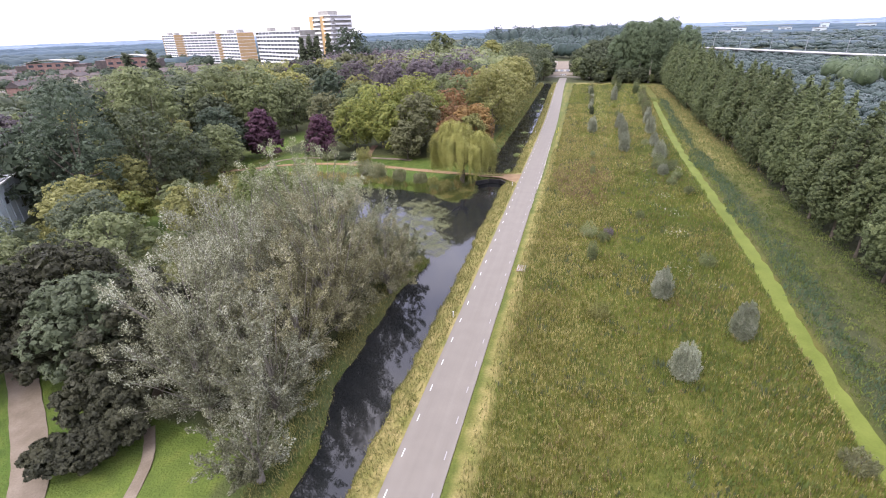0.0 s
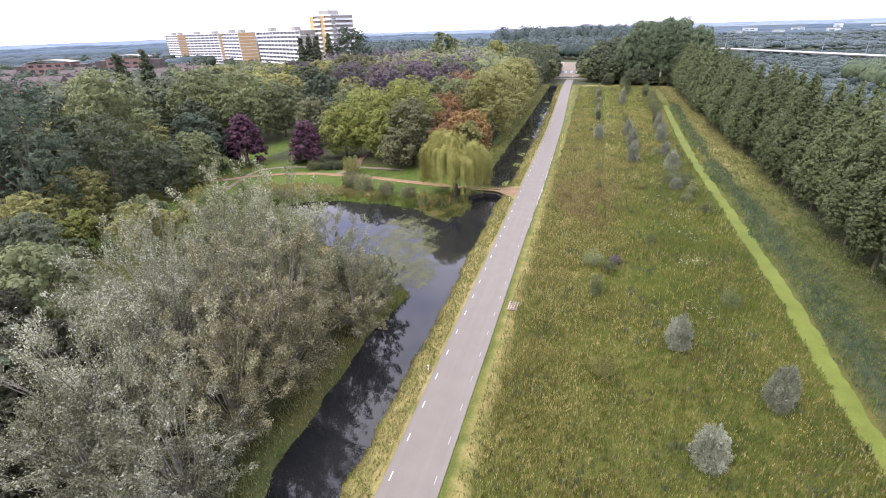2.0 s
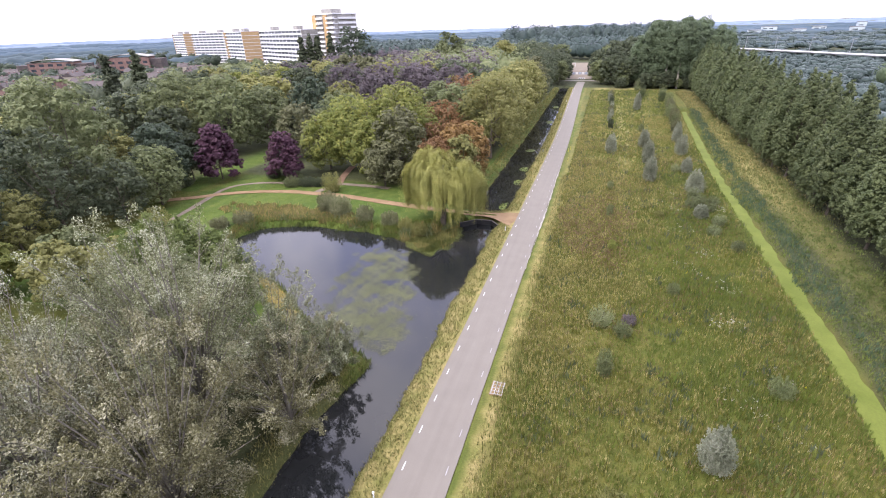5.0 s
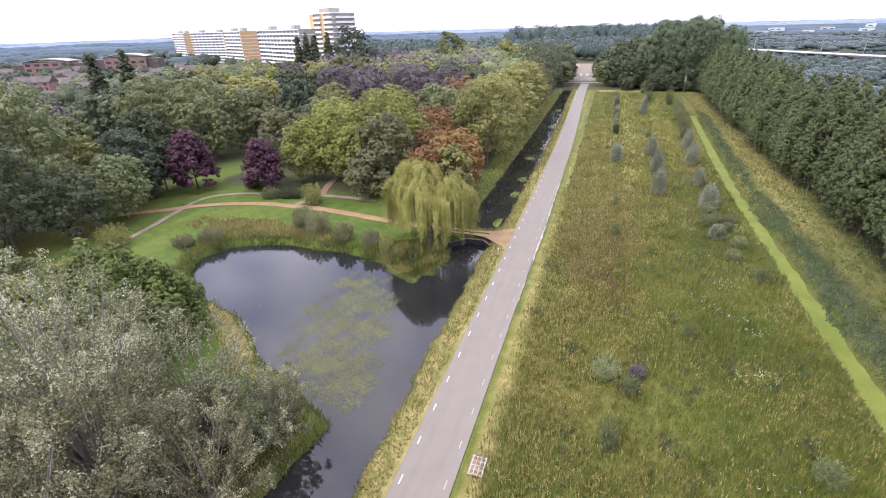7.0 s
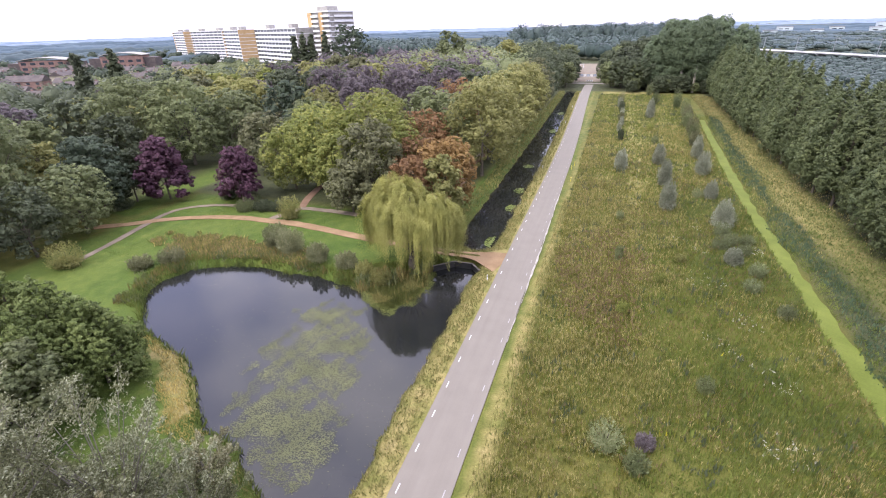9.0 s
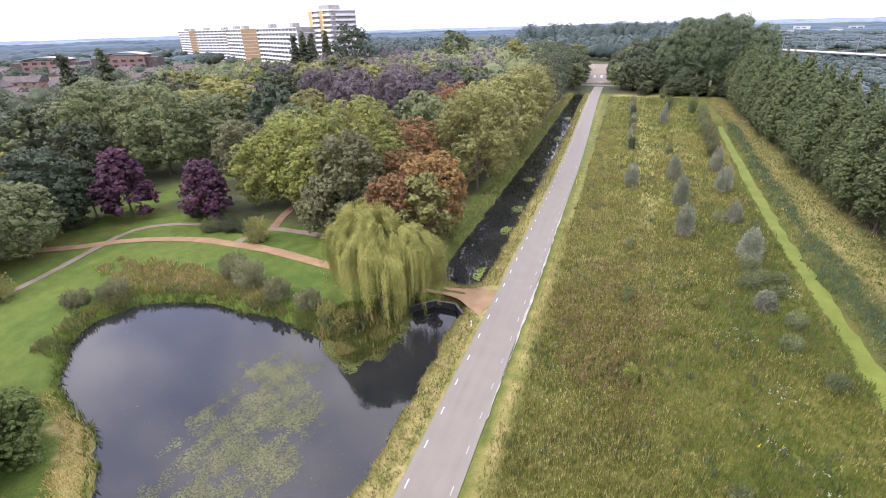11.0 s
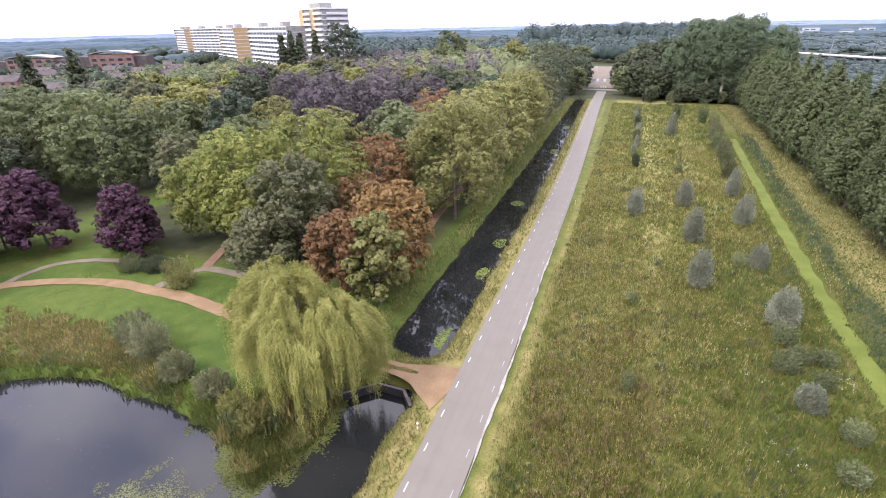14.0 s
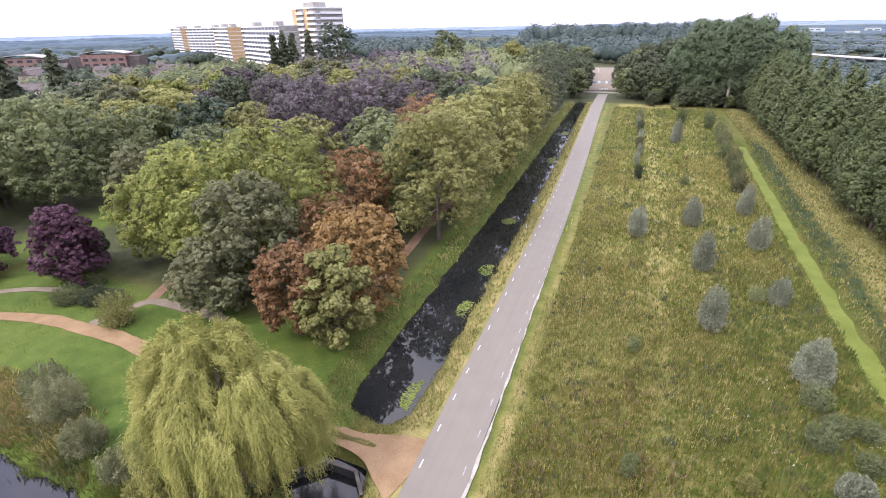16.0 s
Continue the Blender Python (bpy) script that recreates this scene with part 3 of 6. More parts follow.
def leaves_at(r, p, nrm, size, ragged=0.9, aspect=0.6, along=None):
    """A leaf spray at each point: a pointed blade turned roughly along the crown's surface."""
    n = unit(nrm + ragged * r.normal(size=p.shape) * 0.6)
    t = unit(np.cross(n, r.normal(size=p.shape))) if along is None else unit(along + 0.45 * r.normal(size=p.shape))
    b = unit(np.cross(n, t))
    s = size * r.uniform(0.6, 1.4, (len(p), 1))
    v = np.stack([p + t * s * 0.55, p + b * s * aspect * 0.5 - t * s * 0.45, p - b * s * aspect * 0.5 - t * s * 0.45], 1)
    return v.reshape(-1, 3), np.arange(len(p) * 3).reshape(-1, 3)


def lobed(r, h, rad, base, lobes, shape="round"):
    """Lobe centres and radii of a crown: h tall, rad wide, starting at base."""
    out, mid, half = [], (h + base) / 2, (h - base) / 2
    for k in range(lobes):
        u = (k + 0.5) / lobes
        a = k * 2.399963 + r.uniform(-0.4, 0.4)
        if shape == "poplar":
            # widest low down, drawn out to a soft point
            z = base + (h - base) * (0.04 + 0.9 * u)
            w = rad * (0.72 + 0.28 * u / 0.22 if u < 0.22 else (1 - (u - 0.22) / 0.78) ** 0.8)
            s = (0.34 * w + 0.05 * rad) * r.uniform(0.85, 1.2)
            out.append((math.cos(a) * max(0, w - s) * 1.1, math.sin(a) * max(0, w - s) * 1.1, z, s, s, s * 1.7))
        elif shape == "column":
            z = base + (h - base) * (0.08 + 0.84 * u)
            w = rad * (0.75 - 0.55 * abs(2 * u - 0.8) ** 2) * r.uniform(0.5, 0.8)
            s = rad * (0.62 - 0.3 * u) * r.uniform(0.85, 1.15)
            out.append((math.cos(a) * w * 0.55, math.sin(a) * w * 0.55, z, s, s, s * 1.5))
        else:
            cz = 1 - 1.88 * u
            q = math.sqrt(max(0, 1 - cz * cz))
            if shape == "dome":
                q = q ** 0.6
            if shape == "beech":
                # a broad skirt close to the ground, narrowing to a pointed head
                q = min(1.15, 0.25 + 1.5 * u) * r.uniform(0.75, 1.1)
                cz = 1 - 1.9 * u
            s = rad * (r.uniform(0.22, 0.31) if shape == "dome" else r.uniform(0.24, 0.40))
            out.append((math.cos(a) * q * (rad - s * 0.85), math.sin(a) * q * (rad - s * 0.85), mid + cz * (half - s * 0.7), s, s, s * 0.8))
    core = 0.86 if shape == "dome" else 0.35 if shape in ("column", "poplar") else 0.55
    out.append((0, 0, mid, rad * core, rad * core, half * (0.86 if shape == "dome" else 0.7)))
    return np.array(out)


def crown_mesh(name, parent, r, L, count, size, mat, per=52, label="", droop=0.7, ragged=0.6):
    """Leaves in tufts over the lobes of a crown, each tuft a small dome with a shaded underside, and coarser sprays inside."""
    area = L[:, 3] * (L[:, 4] + L[:, 5]) * 0.5
    area[-1] *= 0.4
    want = int(count / per * 1.7)
    which = r.choice(len(L), want, p=area / area.sum())
    n = unit(unit(r.normal(size=(want, 3))) + np.array([0, 0, 0.35]) + 0.45 * unit(L[which, :3] - L[-1, :3] + 1e-6))
    c = L[which, :3] + n * L[which, 3:] * r.uniform(0.8, 1.02, (want, 1))
    keep = c[:, 2] > 0.3
    for k in range(len(L)):
        keep &= (which == k) | (np.linalg.norm((c - L[k, :3]) / L[k, 3:], axis=1) > 0.84)
    c, n = c[keep], n[keep]
    g = math.sqrt(1.15 * area.sum() / len(c)) * r.uniform(0.6, 1.3, len(c))
    k = r.choice(len(c), count, p=g ** 2 / (g ** 2).sum())
    m = unit(unit(r.normal(size=(count, 3))) + 0.75 * n[k] + np.array([0, 0, 0.4]))
    p = c[k] + m * (g[k] * r.uniform(0.66, 1.1, count))[:, None] * np.array([1, 1, droop])
    far = count // 6
    inner = r.choice(len(L), far, p=area / area.sum())
    ni = unit(r.normal(size=(far, 3)))
    q = L[inner, :3] + ni * L[inner, 3:] * r.uniform(0.35, 0.72, (far, 1))
    v, f = join([leaves_at(r, p, m + np.array([0, 0, 0.25]), size, ragged), leaves_at(r, q, ni, size * 1.9, 0.5, 0.9)])
    return mesh_np(name, v, f, mat, parent, label)


def plume_mesh(name, parent, r, tips, roots, width, count, size, mat, aspect=0.5, ragged=1.0, reach=0.75):
    """A feathery crown: leaves along boughs that taper from root to tip."""
    span = np.linalg.norm(tips - roots, axis=1)
    which = r.choice(len(tips), count, p=span / span.sum())
    u = 1 - reach * r.random(count) ** 1.25
    ax = unit(tips - roots)[which]
    side = r.normal(size=(count, 3))
    side -= ax * (side * ax).sum(1, keepdims=True)
    w = width[which] * (1.06 - u) ** 0.75
    p = roots[which] + (tips - roots)[which] * u[:, None] + side * (w * 0.62)[:, None]
    n = unit(unit(side) + 0.5 * ax + np.array([0, 0, 0.5]))
    m = count // 7
    v, f = join([leaves_at(r, p[m:], n[m:], size, ragged, aspect, ax[m:]), leaves_at(r, roots[which[:m]] * 0.7 + p[:m] * 0.3, n[:m], size * 2.2, 0.6, 0.9)])
    return mesh_np(name, v, f, mat, parent)


def fan(r, h, rad, base, n, low=-0.72, root_z=0.3):
    """Tips on a rounded crown, and roots further in and lower."""
    k = np.arange(n)
    a = k * 2.399963 + r.uniform(-0.3, 0.3, n)
    cz = 1 - (1 - low) * (k + 0.5) / n
    q = np.sqrt(np.maximum(0, 1 - cz * cz)) ** 0.8
    g = r.uniform(0.8, 1.1, n)
    tips = np.stack([np.cos(a) * q * rad * g, np.sin(a) * q * rad * g, (h + base) / 2 + cz * (h - base) / 2 * g], -1)
    roots = tips * np.array([0.38, 0.38, 0.0]) + np.array([0, 0, 1.0]) * (base + (tips[:, 2:] - base) * root_z)
    return tips, roots


def limbs_mesh(parent, r, tips, roots, base, thick, bark, n):
    top = tips[:, 2].max()
    chunks = [tube([(0, 0, -0.3), (0.05, 0, base * 0.5), (0.1, 0.1, base + 0.2 * top), (0.2, 0, top * 0.7)], [thick * 1.3, thick, thick * 0.8, thick * 0.15])]
    for k in r.choice(len(tips), n, replace=False):
        foot = np.array([0.05, 0, max(0.3, roots[k, 2] * 0.6)])
        chunks.append(tube([foot, roots[k], roots[k] * 0.4 + tips[k] * 0.6, tips[k]], [thick * 0.38, thick * 0.26, thick * 0.13, 0.01], 5))
    v, f = join(chunks)
    return mesh_np("trunk", v, f, bark, parent, smooth=True)


def trunk_mesh(parent, r, L, base, thick, bark, limbs=7, label=""):
    mid = L[-1, :3]
    top = np.array([0, 0, mid[2] + L[-1, 5] * 0.3])
    chunks = [tube([(0, 0, -0.3), (0.05, 0.0, base * 0.5), (0, 0.1, base), top], [thick * 1.25, thick, thick * 0.85, thick * 0.25])]
    for k in np.argsort(r.random(len(L) - 1))[:limbs]:
        c = L[k, :3]
        s = np.array([0, 0, base + (mid[2] - base) * r.uniform(0.1, 0.8)])
        chunks.append(tube([s, s * 0.45 + c * 0.55 + np.array([0, 0, -0.3]), c + unit(c - s) * L[k, 3] * 0.55], [thick * 0.42, thick * 0.25, thick * 0.06], 5))
    v, f = join(chunks)
    return mesh_np("trunk", v, f, bark, parent, label, True)


KIND = {
    "dark": ("tree", "dense dark green deciduous tree", "tree"),
    "bluish": ("tree", "dense blue-green broadleaf tree", "tree"),
    "mid": ("tree", "rounded mid-green deciduous tree", "tree"),
    "fresh": ("tree", "full fresh-green tree at the pond edge", "tree"),
    "olive": ("tree", "rounded olive-green deciduous tree", "tree"),
    "lime": ("tree", "broad yellow-green tree with layered foliage", "tree"),
    "copper": ("copper_beech", "dark purple copper beech on the lawn", "tree"),
    "rust": ("chestnut_tree", "round rust-brown horse chestnut in early autumn", "tree"),
    "redbrown": ("chestnut_tree", "round reddish-brown horse chestnut turning early", "tree"),
    "plum": ("tree", "rounded tree with dull plum-grey foliage", "tree"),
    "greyed": ("tree", "dense grey-green broadleaf tree", "tree"),
    "shadeleaf": ("shrub", "dense shrub beside the gravel path, its leaf colour darkened for shade", "shrub"),
}


def tree(x, y, h, rad, kind, count=9000, size=0.42, base=None, lobes=22, shape="round", seed=0, bark=None, group="", lean=0.0):
    r = np.random.default_rng(seed + int(abs(x) * 13 + abs(y) * 7))
    name, label, cat = KIND[kind]
    base = h * 0.03 if base is None else base
    L = lobed(r, h, rad, base, lobes, shape)
    if lean:
        L[:, 0] += lean * L[:, 2] / h
    t = thing(name, pose(x, y, float(height(np.array(x), np.array(y))), 0, 0, r.uniform(0, 360) if not lean else 0), label, cat, group)
    trunk_mesh(t, r, L, max(base * 1.3, h * 0.12), max(0.12, h * 0.018), bark or BARK)
    crown_mesh("crown", t, r, L, count, size, LEAF[kind], 24 if shape == "dome" else 28)
    return t


# white poplars on the bank
def white_poplar(x, y, h, rad, base, n, kind):
    """Long pale boughs fanning out from a short stem, their side shoots each a loose plume of leaves."""
    r = np.random.default_rng(int(y * 11))
    t = thing("poplar_tree", pose(x, y, 0), "silvery white poplar with pale rippling foliage on the bank", "tree", "white poplars on the bank")
    nb, ns = max(24, int(rad * 8.5)), 8
    k = np.arange(nb)
    a = k * 2.399963 + r.uniform(-0.5, 0.5, nb)
    cz = 1 - 1.8 * (k + 0.5) / nb
    q = np.sqrt(np.maximum(0, 1 - cz * cz)) ** 0.8
    g = r.uniform(0.7, 1.1, nb)
    tips = np.stack([np.cos(a) * q * rad * g, np.sin(a) * q * rad * g, (h + base) / 2 + cz * (h - base) / 2 * r.uniform(0.86, 1.05, nb)], -1)
    tips[:, 0] -= 0.8 * tips[:, 2] / h
    roots = np.stack([tips[:, 0] * 0.1, tips[:, 1] * 0.1, 0.4 + tips[:, 2] * 0.2], -1)
    mids = roots * 0.45 + tips * 0.55 + np.stack([0 * a, 0 * a, 0.1 * rad * r.uniform(0.3, 1.3, nb)], -1)
    wood = [tube([(0, 0, -0.3), (0.05, 0, 1.0), (0.0, 0.1, h * 0.3), (-0.3, 0, h * 0.62)], [0.42, 0.3, 0.2, 0.04], 7)]
    for i in range(nb):
        wood.append(tube([roots[i] * (0.5, 0.5, 0.8), roots[i], mids[i], tips[i]], [0.006 * h, 0.005 * h, 0.003 * h, 0.008], 5))
    u = r.uniform(0.2 if h > 13 else 0.08, 1.0, (nb, ns))[..., None]
    b0, b1, b2 = roots[:, None], mids[:, None], tips[:, None]
    foot = ((1 - u) ** 2 * b0 + 2 * u * (1 - u) * (2 * b1 - 0.5 * b0 - 0.5 * b2) + u * u * b2).reshape(-1, 3)
    way = unit(np.repeat(unit(tips - mids), ns, 0) * 0.75 + 0.62 * unit(r.normal(size=(nb * ns, 3))) + (0, 0, 0.28))
    span = rad * r.uniform(0.14, 0.3, nb * ns) * (1.2 - 0.35 * u.ravel())
    for i in range(0, nb * ns, 2):
        wood.append(tube([foot[i], foot[i] + way[i] * span[i]], [0.03, 0.008], 3))
    v, f = join(wood)
    mesh_np("trunk", v, f, PALE_BARK, t, smooth=True)
    i = r.choice(nb * ns, n, p=span ** 2 / (span ** 2).sum())
    s = r.random(n) ** 0.8 * 0.95 + 0.15
    side = r.normal(size=(n, 3))
    side -= way[i] * (side * way[i]).sum(1, keepdims=True)
    p = foot[i] + way[i] * (span[i] * s)[:, None] + side * (span[i] * 0.2 * (1.3 - 0.8 * s))[:, None]
    v, f = leaves_at(r, p, side * 0.5 + np.array([0, 0, 0.9]), 0.152, 0.9, 0.62, way[i] - (0, 0, 0.15))
    mesh_np("crown", v, f, LEAF[kind], t)


for x, y, h, rad, base, n, kind in ((-31.2, 49.5, 20.6, 8.0, 1.5, 80000, "silvergreen"), (-25.4, 40.6, 17.4, 7.0, 0.8, 74000, "silvergold"), (-35.4, 38.5, 18.0, 8.2, 1.6, 74000, "silver"), (-23.9, 26.6, 12.6, 5.2, 0.6, 44000, "silver"), (-37.2, 51.0, 17.0, 7.0, 2.0, 34000, "silvergreen"), (-22.8, 50.5, 10.5, 4.8, 0.6, 30000, "silvergold"), (-33.4, 29.3, 15.8, 7.2, 1.6, 62000, "silver"), (-42.0, 44.5, 14.5, 6.2, 2.0, 26000, "silvergreen"), (-25.6, 33.5, 13.6, 5.4, 1.0, 36000, "silvergold"), (-21.8, 20.4, 8.8, 3.6, 0.4, 18000, "silver"), (-30.6, 25.2, 10.5, 5.0, 0.6, 32000, "silver"), (-27.8, 56.4, 12.6, 5.6, 1.0, 36000, "silvergreen"), (-22.9, 58.2, 6.4, 3.4, 0.3, 17000, "silvergreen"), (-25.6, 61.4, 4.4, 2.8, 0.2, 12000, "silvergold")):
    white_poplar(x, y, h, rad, base, int(n * 0.85), kind)

# park trees: x, y, height, crown radius, kind, leaf sprays
PARK = (
    (-46, 133, 20.5, 9.0, "lime", 15000), (-56, 129, 18.5, 8.5, "lime", 14000), (-63.5, 127, 14.5, 6.5, "lime", 9000), (-50, 124, 14.0, 6.0, "lime", 8000),
    (-42.5, 123, 16.5, 6.4, "greyed", 11000), (-44, 117.5, 10.5, 4.8, "greyed", 7000), (-27.5, 124, 13.6, 5.5, "rust", 12000), (-39, 143, 15.0, 6.2, "redbrown", 9000),
    (-31.8, 117, 11.5, 3.9, "redbrown", 6000), (-25.8, 116.5, 12.5, 4.0, "olive", 8000), (-35, 129, 12.5, 5.0, "redbrown", 5000),
    (-26.5, 147, 21.5, 8.6, "olive", 14000), (-28.6, 161, 20.8, 8.2, "olive", 10000), (-27.0, 178, 20.6, 7.8, "olive", 9000), (-27.4, 198, 21.0, 8.4, "olive", 9000), (-28.4, 217, 20.0, 8.0, "olive", 7000),
    (-37, 152, 18.5, 6.5, "mid", 7000), (-33, 190, 20, 7, "mid", 6000), (-29.0, 236, 20, 8, "greyed", 6000), (-30.0, 257, 20, 8, "dark", 5000), (-30.4, 280, 20, 8, "dark", 5000), (-34, 304, 22, 9, "dark", 6000), (-44, 326, 24, 10, "dark", 6000), (-27, 322, 17, 6, "dark", 4000),
    (-86, 114, 13.2, 4.6, "copper", 9000), (-69.5, 117, 11.4, 4.2, "copper", 9000), (-92, 111, 11.0, 4.5, "dark", 5000), (-73.5, 121, 6.0, 3.2, "dark", 3500),
    (-85.5, 95.5, 12.5, 6.0, "mid", 8000), (-92, 104, 15.0, 6.0, "bluish", 7000), (-97, 88, 26.0, 9.0, "mid", 11000), (-89, 78, 19.0, 7.0, "dark", 8000), (-90, 64, 25.0, 7.6, "bluish", 9000), (-105, 76, 26.0, 9.0, "bluish", 8000), (-112, 96, 24.0, 9.0, "mid", 8000), (-84, 86, 12.0, 5.0, "dark", 5000),
    (-103, 138, 22.0, 9.5, "mid", 12000), (-115, 133, 22.5, 9.5, "mid", 11000), (-97, 148, 18, 7, "mid", 5000), (-78, 137, 15, 6, "greyed", 5000), (-70, 145, 17, 7, "mid", 5000),
    (-59, 178, 21.5, 8.5, "plum", 8000), (-67, 167, 20, 8, "plum", 8000), (-76, 185, 21, 9, "plum", 7000), (-52, 196, 20, 8.5, "plum", 7000), (-66, 201, 20.5, 9, "plum", 6000), (-95, 195, 20.5, 9, "plum", 6000), (-47, 166, 17.5, 7, "mid", 6000), (-56, 155, 17.5, 7, "olive", 6000), (-42, 180, 18, 7, "redbrown", 4000), (-81, 168, 17, 7, "olive", 5000),
    (-44.8, 67.8, 10.5, 4.6, "fresh", 14000), (-49.4, 67.4, 12.2, 4.8, "fresh", 13000), (-54.4, 67.2, 12.0, 5.0, "fresh", 12000), (-47.2, 63.4, 11.4, 4.8, "fresh", 12000), (-52, 62, 11.6, 4.8, "fresh", 9000), (-45, 60, 9.5, 4.8, "mid", 8000), (-58, 66, 8.5, 4.6, "olive", 7000), (-64, 61, 9.0, 4.8, "olive", 7000), (-70, 66, 8.0, 4.5, "mid", 6000), (-75.5, 60, 7.5, 3.6, "lime", 5000), (-47, 55, 9.5, 4.8, "mid", 7000),
    (-82, 56, 11.0, 5.6, "olive", 7000), (-88, 70, 11.0, 5.6, "olive", 6000), (-75, 50, 11.5, 5.5, "olive", 7000), (-66, 46, 12.5, 6.0, "dark", 7000), (-56, 40, 12.5, 5.8, "mid", 8000), (-53, 31, 12.5, 6.0, "shadeleaf", 9000), (-45.5, 27.5, 11.5, 5.4, "dark", 9000), (-60, 20, 13, 6, "dark", 6000), (-61, 30, 13.0, 6.0, "mid", 8000), (-69, 34, 13, 6, "dark", 6000), (-39.5, 21.5, 5.5, 2.8, "shadeleaf", 5000), (-36.2, 18.2, 3.4, 2.2, "shadeleaf", 5000), (-38.6, 17.0, 3.0, 2.0, "shadeleaf", 4000), (-35.2, 20.6, 3.6, 2.0, "shadeleaf", 4000), (-37.4, 22.6, 4.6, 2.4, "shadeleaf", 4000), (-55.5, 26.5, 11.5, 5.2, "shadeleaf", 9000), (-49.5, 25.5, 8.0, 3.8, "shadeleaf", 6000), (-41, 31, 11, 4.6, "shadeleaf", 7000), (-40, 25.5, 9, 3.8, "shadeleaf", 6000),
)
for k, (x, y, h, rad, kind, n) in enumerate(PARK):
    near = math.hypot(x, y - 60) < 95
    rad *= 0.8 if kind == "plum" else 1.0
    tree(x, y, h, rad, kind, int(n * (2.0 if kind == "fresh" else 1.35 if near else 1.15)), 0.21 if kind == "fresh" else 0.31 if near else 0.46, None if h > 10 else 0.7, 56 if kind in ("rust", "redbrown", "plum") else 34 if kind == "copper" or rad > 7.5 else 28 if rad > 5 else 18, "dome" if kind in ("rust", "redbrown", "plum") else "beech" if kind == "copper" else "poplar" if kind == "fresh" else "round", seed=k)

# tall dark columns and single trees further off
for x, y, h, rad, kind, shape in ((-213, 192, 26, 4.6, "dark", "column"), (-222, 215, 26.5, 4.4, "dark", "column"), (-191, 313, 29, 4.2, "dark", "column"), (-186.5, 316, 31, 4.2, "dark", "column"), (-182.4, 319, 30, 4.2, "dark", "column"), (-178, 328, 31.5, 4.2, "dark", "column"),
        (-167, 340, 34, 14, "bluish", "round"), (-101, 350, 29, 11, "mid", "round"), (-133, 268, 20, 9, "greyed", "dome"), (-120, 262, 20, 8, "greyed", "dome"), (-134, 213, 18, 6.5, "lime", "round"), (-157, 288, 15.5, 6, "lime", "round"), (-159, 196, 19.5, 9, "olive", "round"), (-147, 258, 17.5, 8, "olive", "round"), (-67, 367, 23, 10, "olive", "round"), (-150, 205, 17, 8, "willow", "dome")):
    if kind == "willow":
        kind = "lime"
    tree(x, y, h, rad, kind, 5500, 0.95, None, 20, shape, seed=91)

# the rest of the wood: a few built trees, repeated
PROTO = []
for k, (kind, shape) in enumerate((("mid", "round"), ("dark", "round"), ("olive", "round"), ("plum", "dome"), ("greyed", "round"), ("bluish", "round"), ("olive", "dome"), ("dark", "dome"))):
    PROTO.append(tree(-60 - 13 * k, 250 + 5 * (k % 3), 17, 7.2, kind, 5200, 0.62, None, 24, shape, seed=200 + k, group="park wood"))


def filled(x, y, placed, gap):
    return all(math.hypot(x - a, y - b) > gap for a, b in placed)


rw = random.Random(11)
placed = [(p[0], p[1]) for p in PARK] + [(p.location.x, p.location.y) for p in PROTO]
WOODS = ((-170, -36, 150, 262, 78, 10.0), (-150, -100, 60, 150, 22, 9.0))
for x0, x1, y0, y1, want, gap in WOODS:
    made = 0
    for _ in range(want * 8):
        x, y = rw.uniform(x0, x1), rw.uniform(y0, y1)
        if made >= want or not filled(x, y, placed, gap) or (-95 < x < -83 and y < 165) or (x > -44 and y < 320):
            continue
        placed.append((x, y))
        made += 1
        s = rw.uniform(0.72, 1.12)
        copy_thing(rw.choice(PROTO), pose(x, y, 0, 0, 0, rw.uniform(0, 360)) @ Matrix.Diagonal((s * rw.uniform(0.9, 1.2), s * rw.uniform(0.9, 1.2), s, 1)))

# poplar plantation along the ditch
def plantation_poplar(x, y, h, rad, base, count, size, seed, kind="poplar", label="slender green poplar in a dense plantation row", group="poplar plantation", shape="poplar", bark=None, thick=0.2, per=16):
    r = np.random.default_rng(seed)
    t = thing("poplar_tree", pose(x, y, 0), label, "tree", group)
    L = lobed(r, h, rad, base, 44, shape)
    L[:, 0] += 0.6 * L[:, 2] / h
    trunk_mesh(t, r, L, base * 1.2, thick, bark or BARK, 9)
    crown_mesh("crown", t, r, L, count, size, LEAF[kind], per, "", 1.3, 0.4)
    return t


POPLARS = [plantation_poplar(40.4, 52 + 7.6 * k, 22.5, 4.0, 2.3, 21000, 0.25, 300 + k) for k in range(4)]
FAR_POPLARS = [plantation_poplar(46.0, 185 + 7.6 * k, 22.5, 4.0, 2.3, 9500, 0.39, 310 + k) for k in range(3)]
for row in range(2):
    for k in range(-5, 33):
        y = 52 + 7.6 * k + rw.uniform(-0.9, 0.9) + 3.8 * row
        if (row == 0 and 0 <= k < 4) or (row == 1 and 16 < k < 20) or y > 300:
            continue
        x = 40.5 + 5.4 * row + 0.02 * max(0, y - 200) + rw.uniform(-0.8, 0.8)
        s = rw.uniform(0.87, 1.05)
        w = s * rw.uniform(0.95, 1.2)
        kin = rw.choice(POPLARS) if 0 <= k < 20 and row == 0 else rw.choice(FAR_POPLARS)
        copy_thing(kin, pose(x, y, 0, 0, 0, rw.uniform(-40, 40)) @ Matrix.Diagonal((w, w, s, 1)))

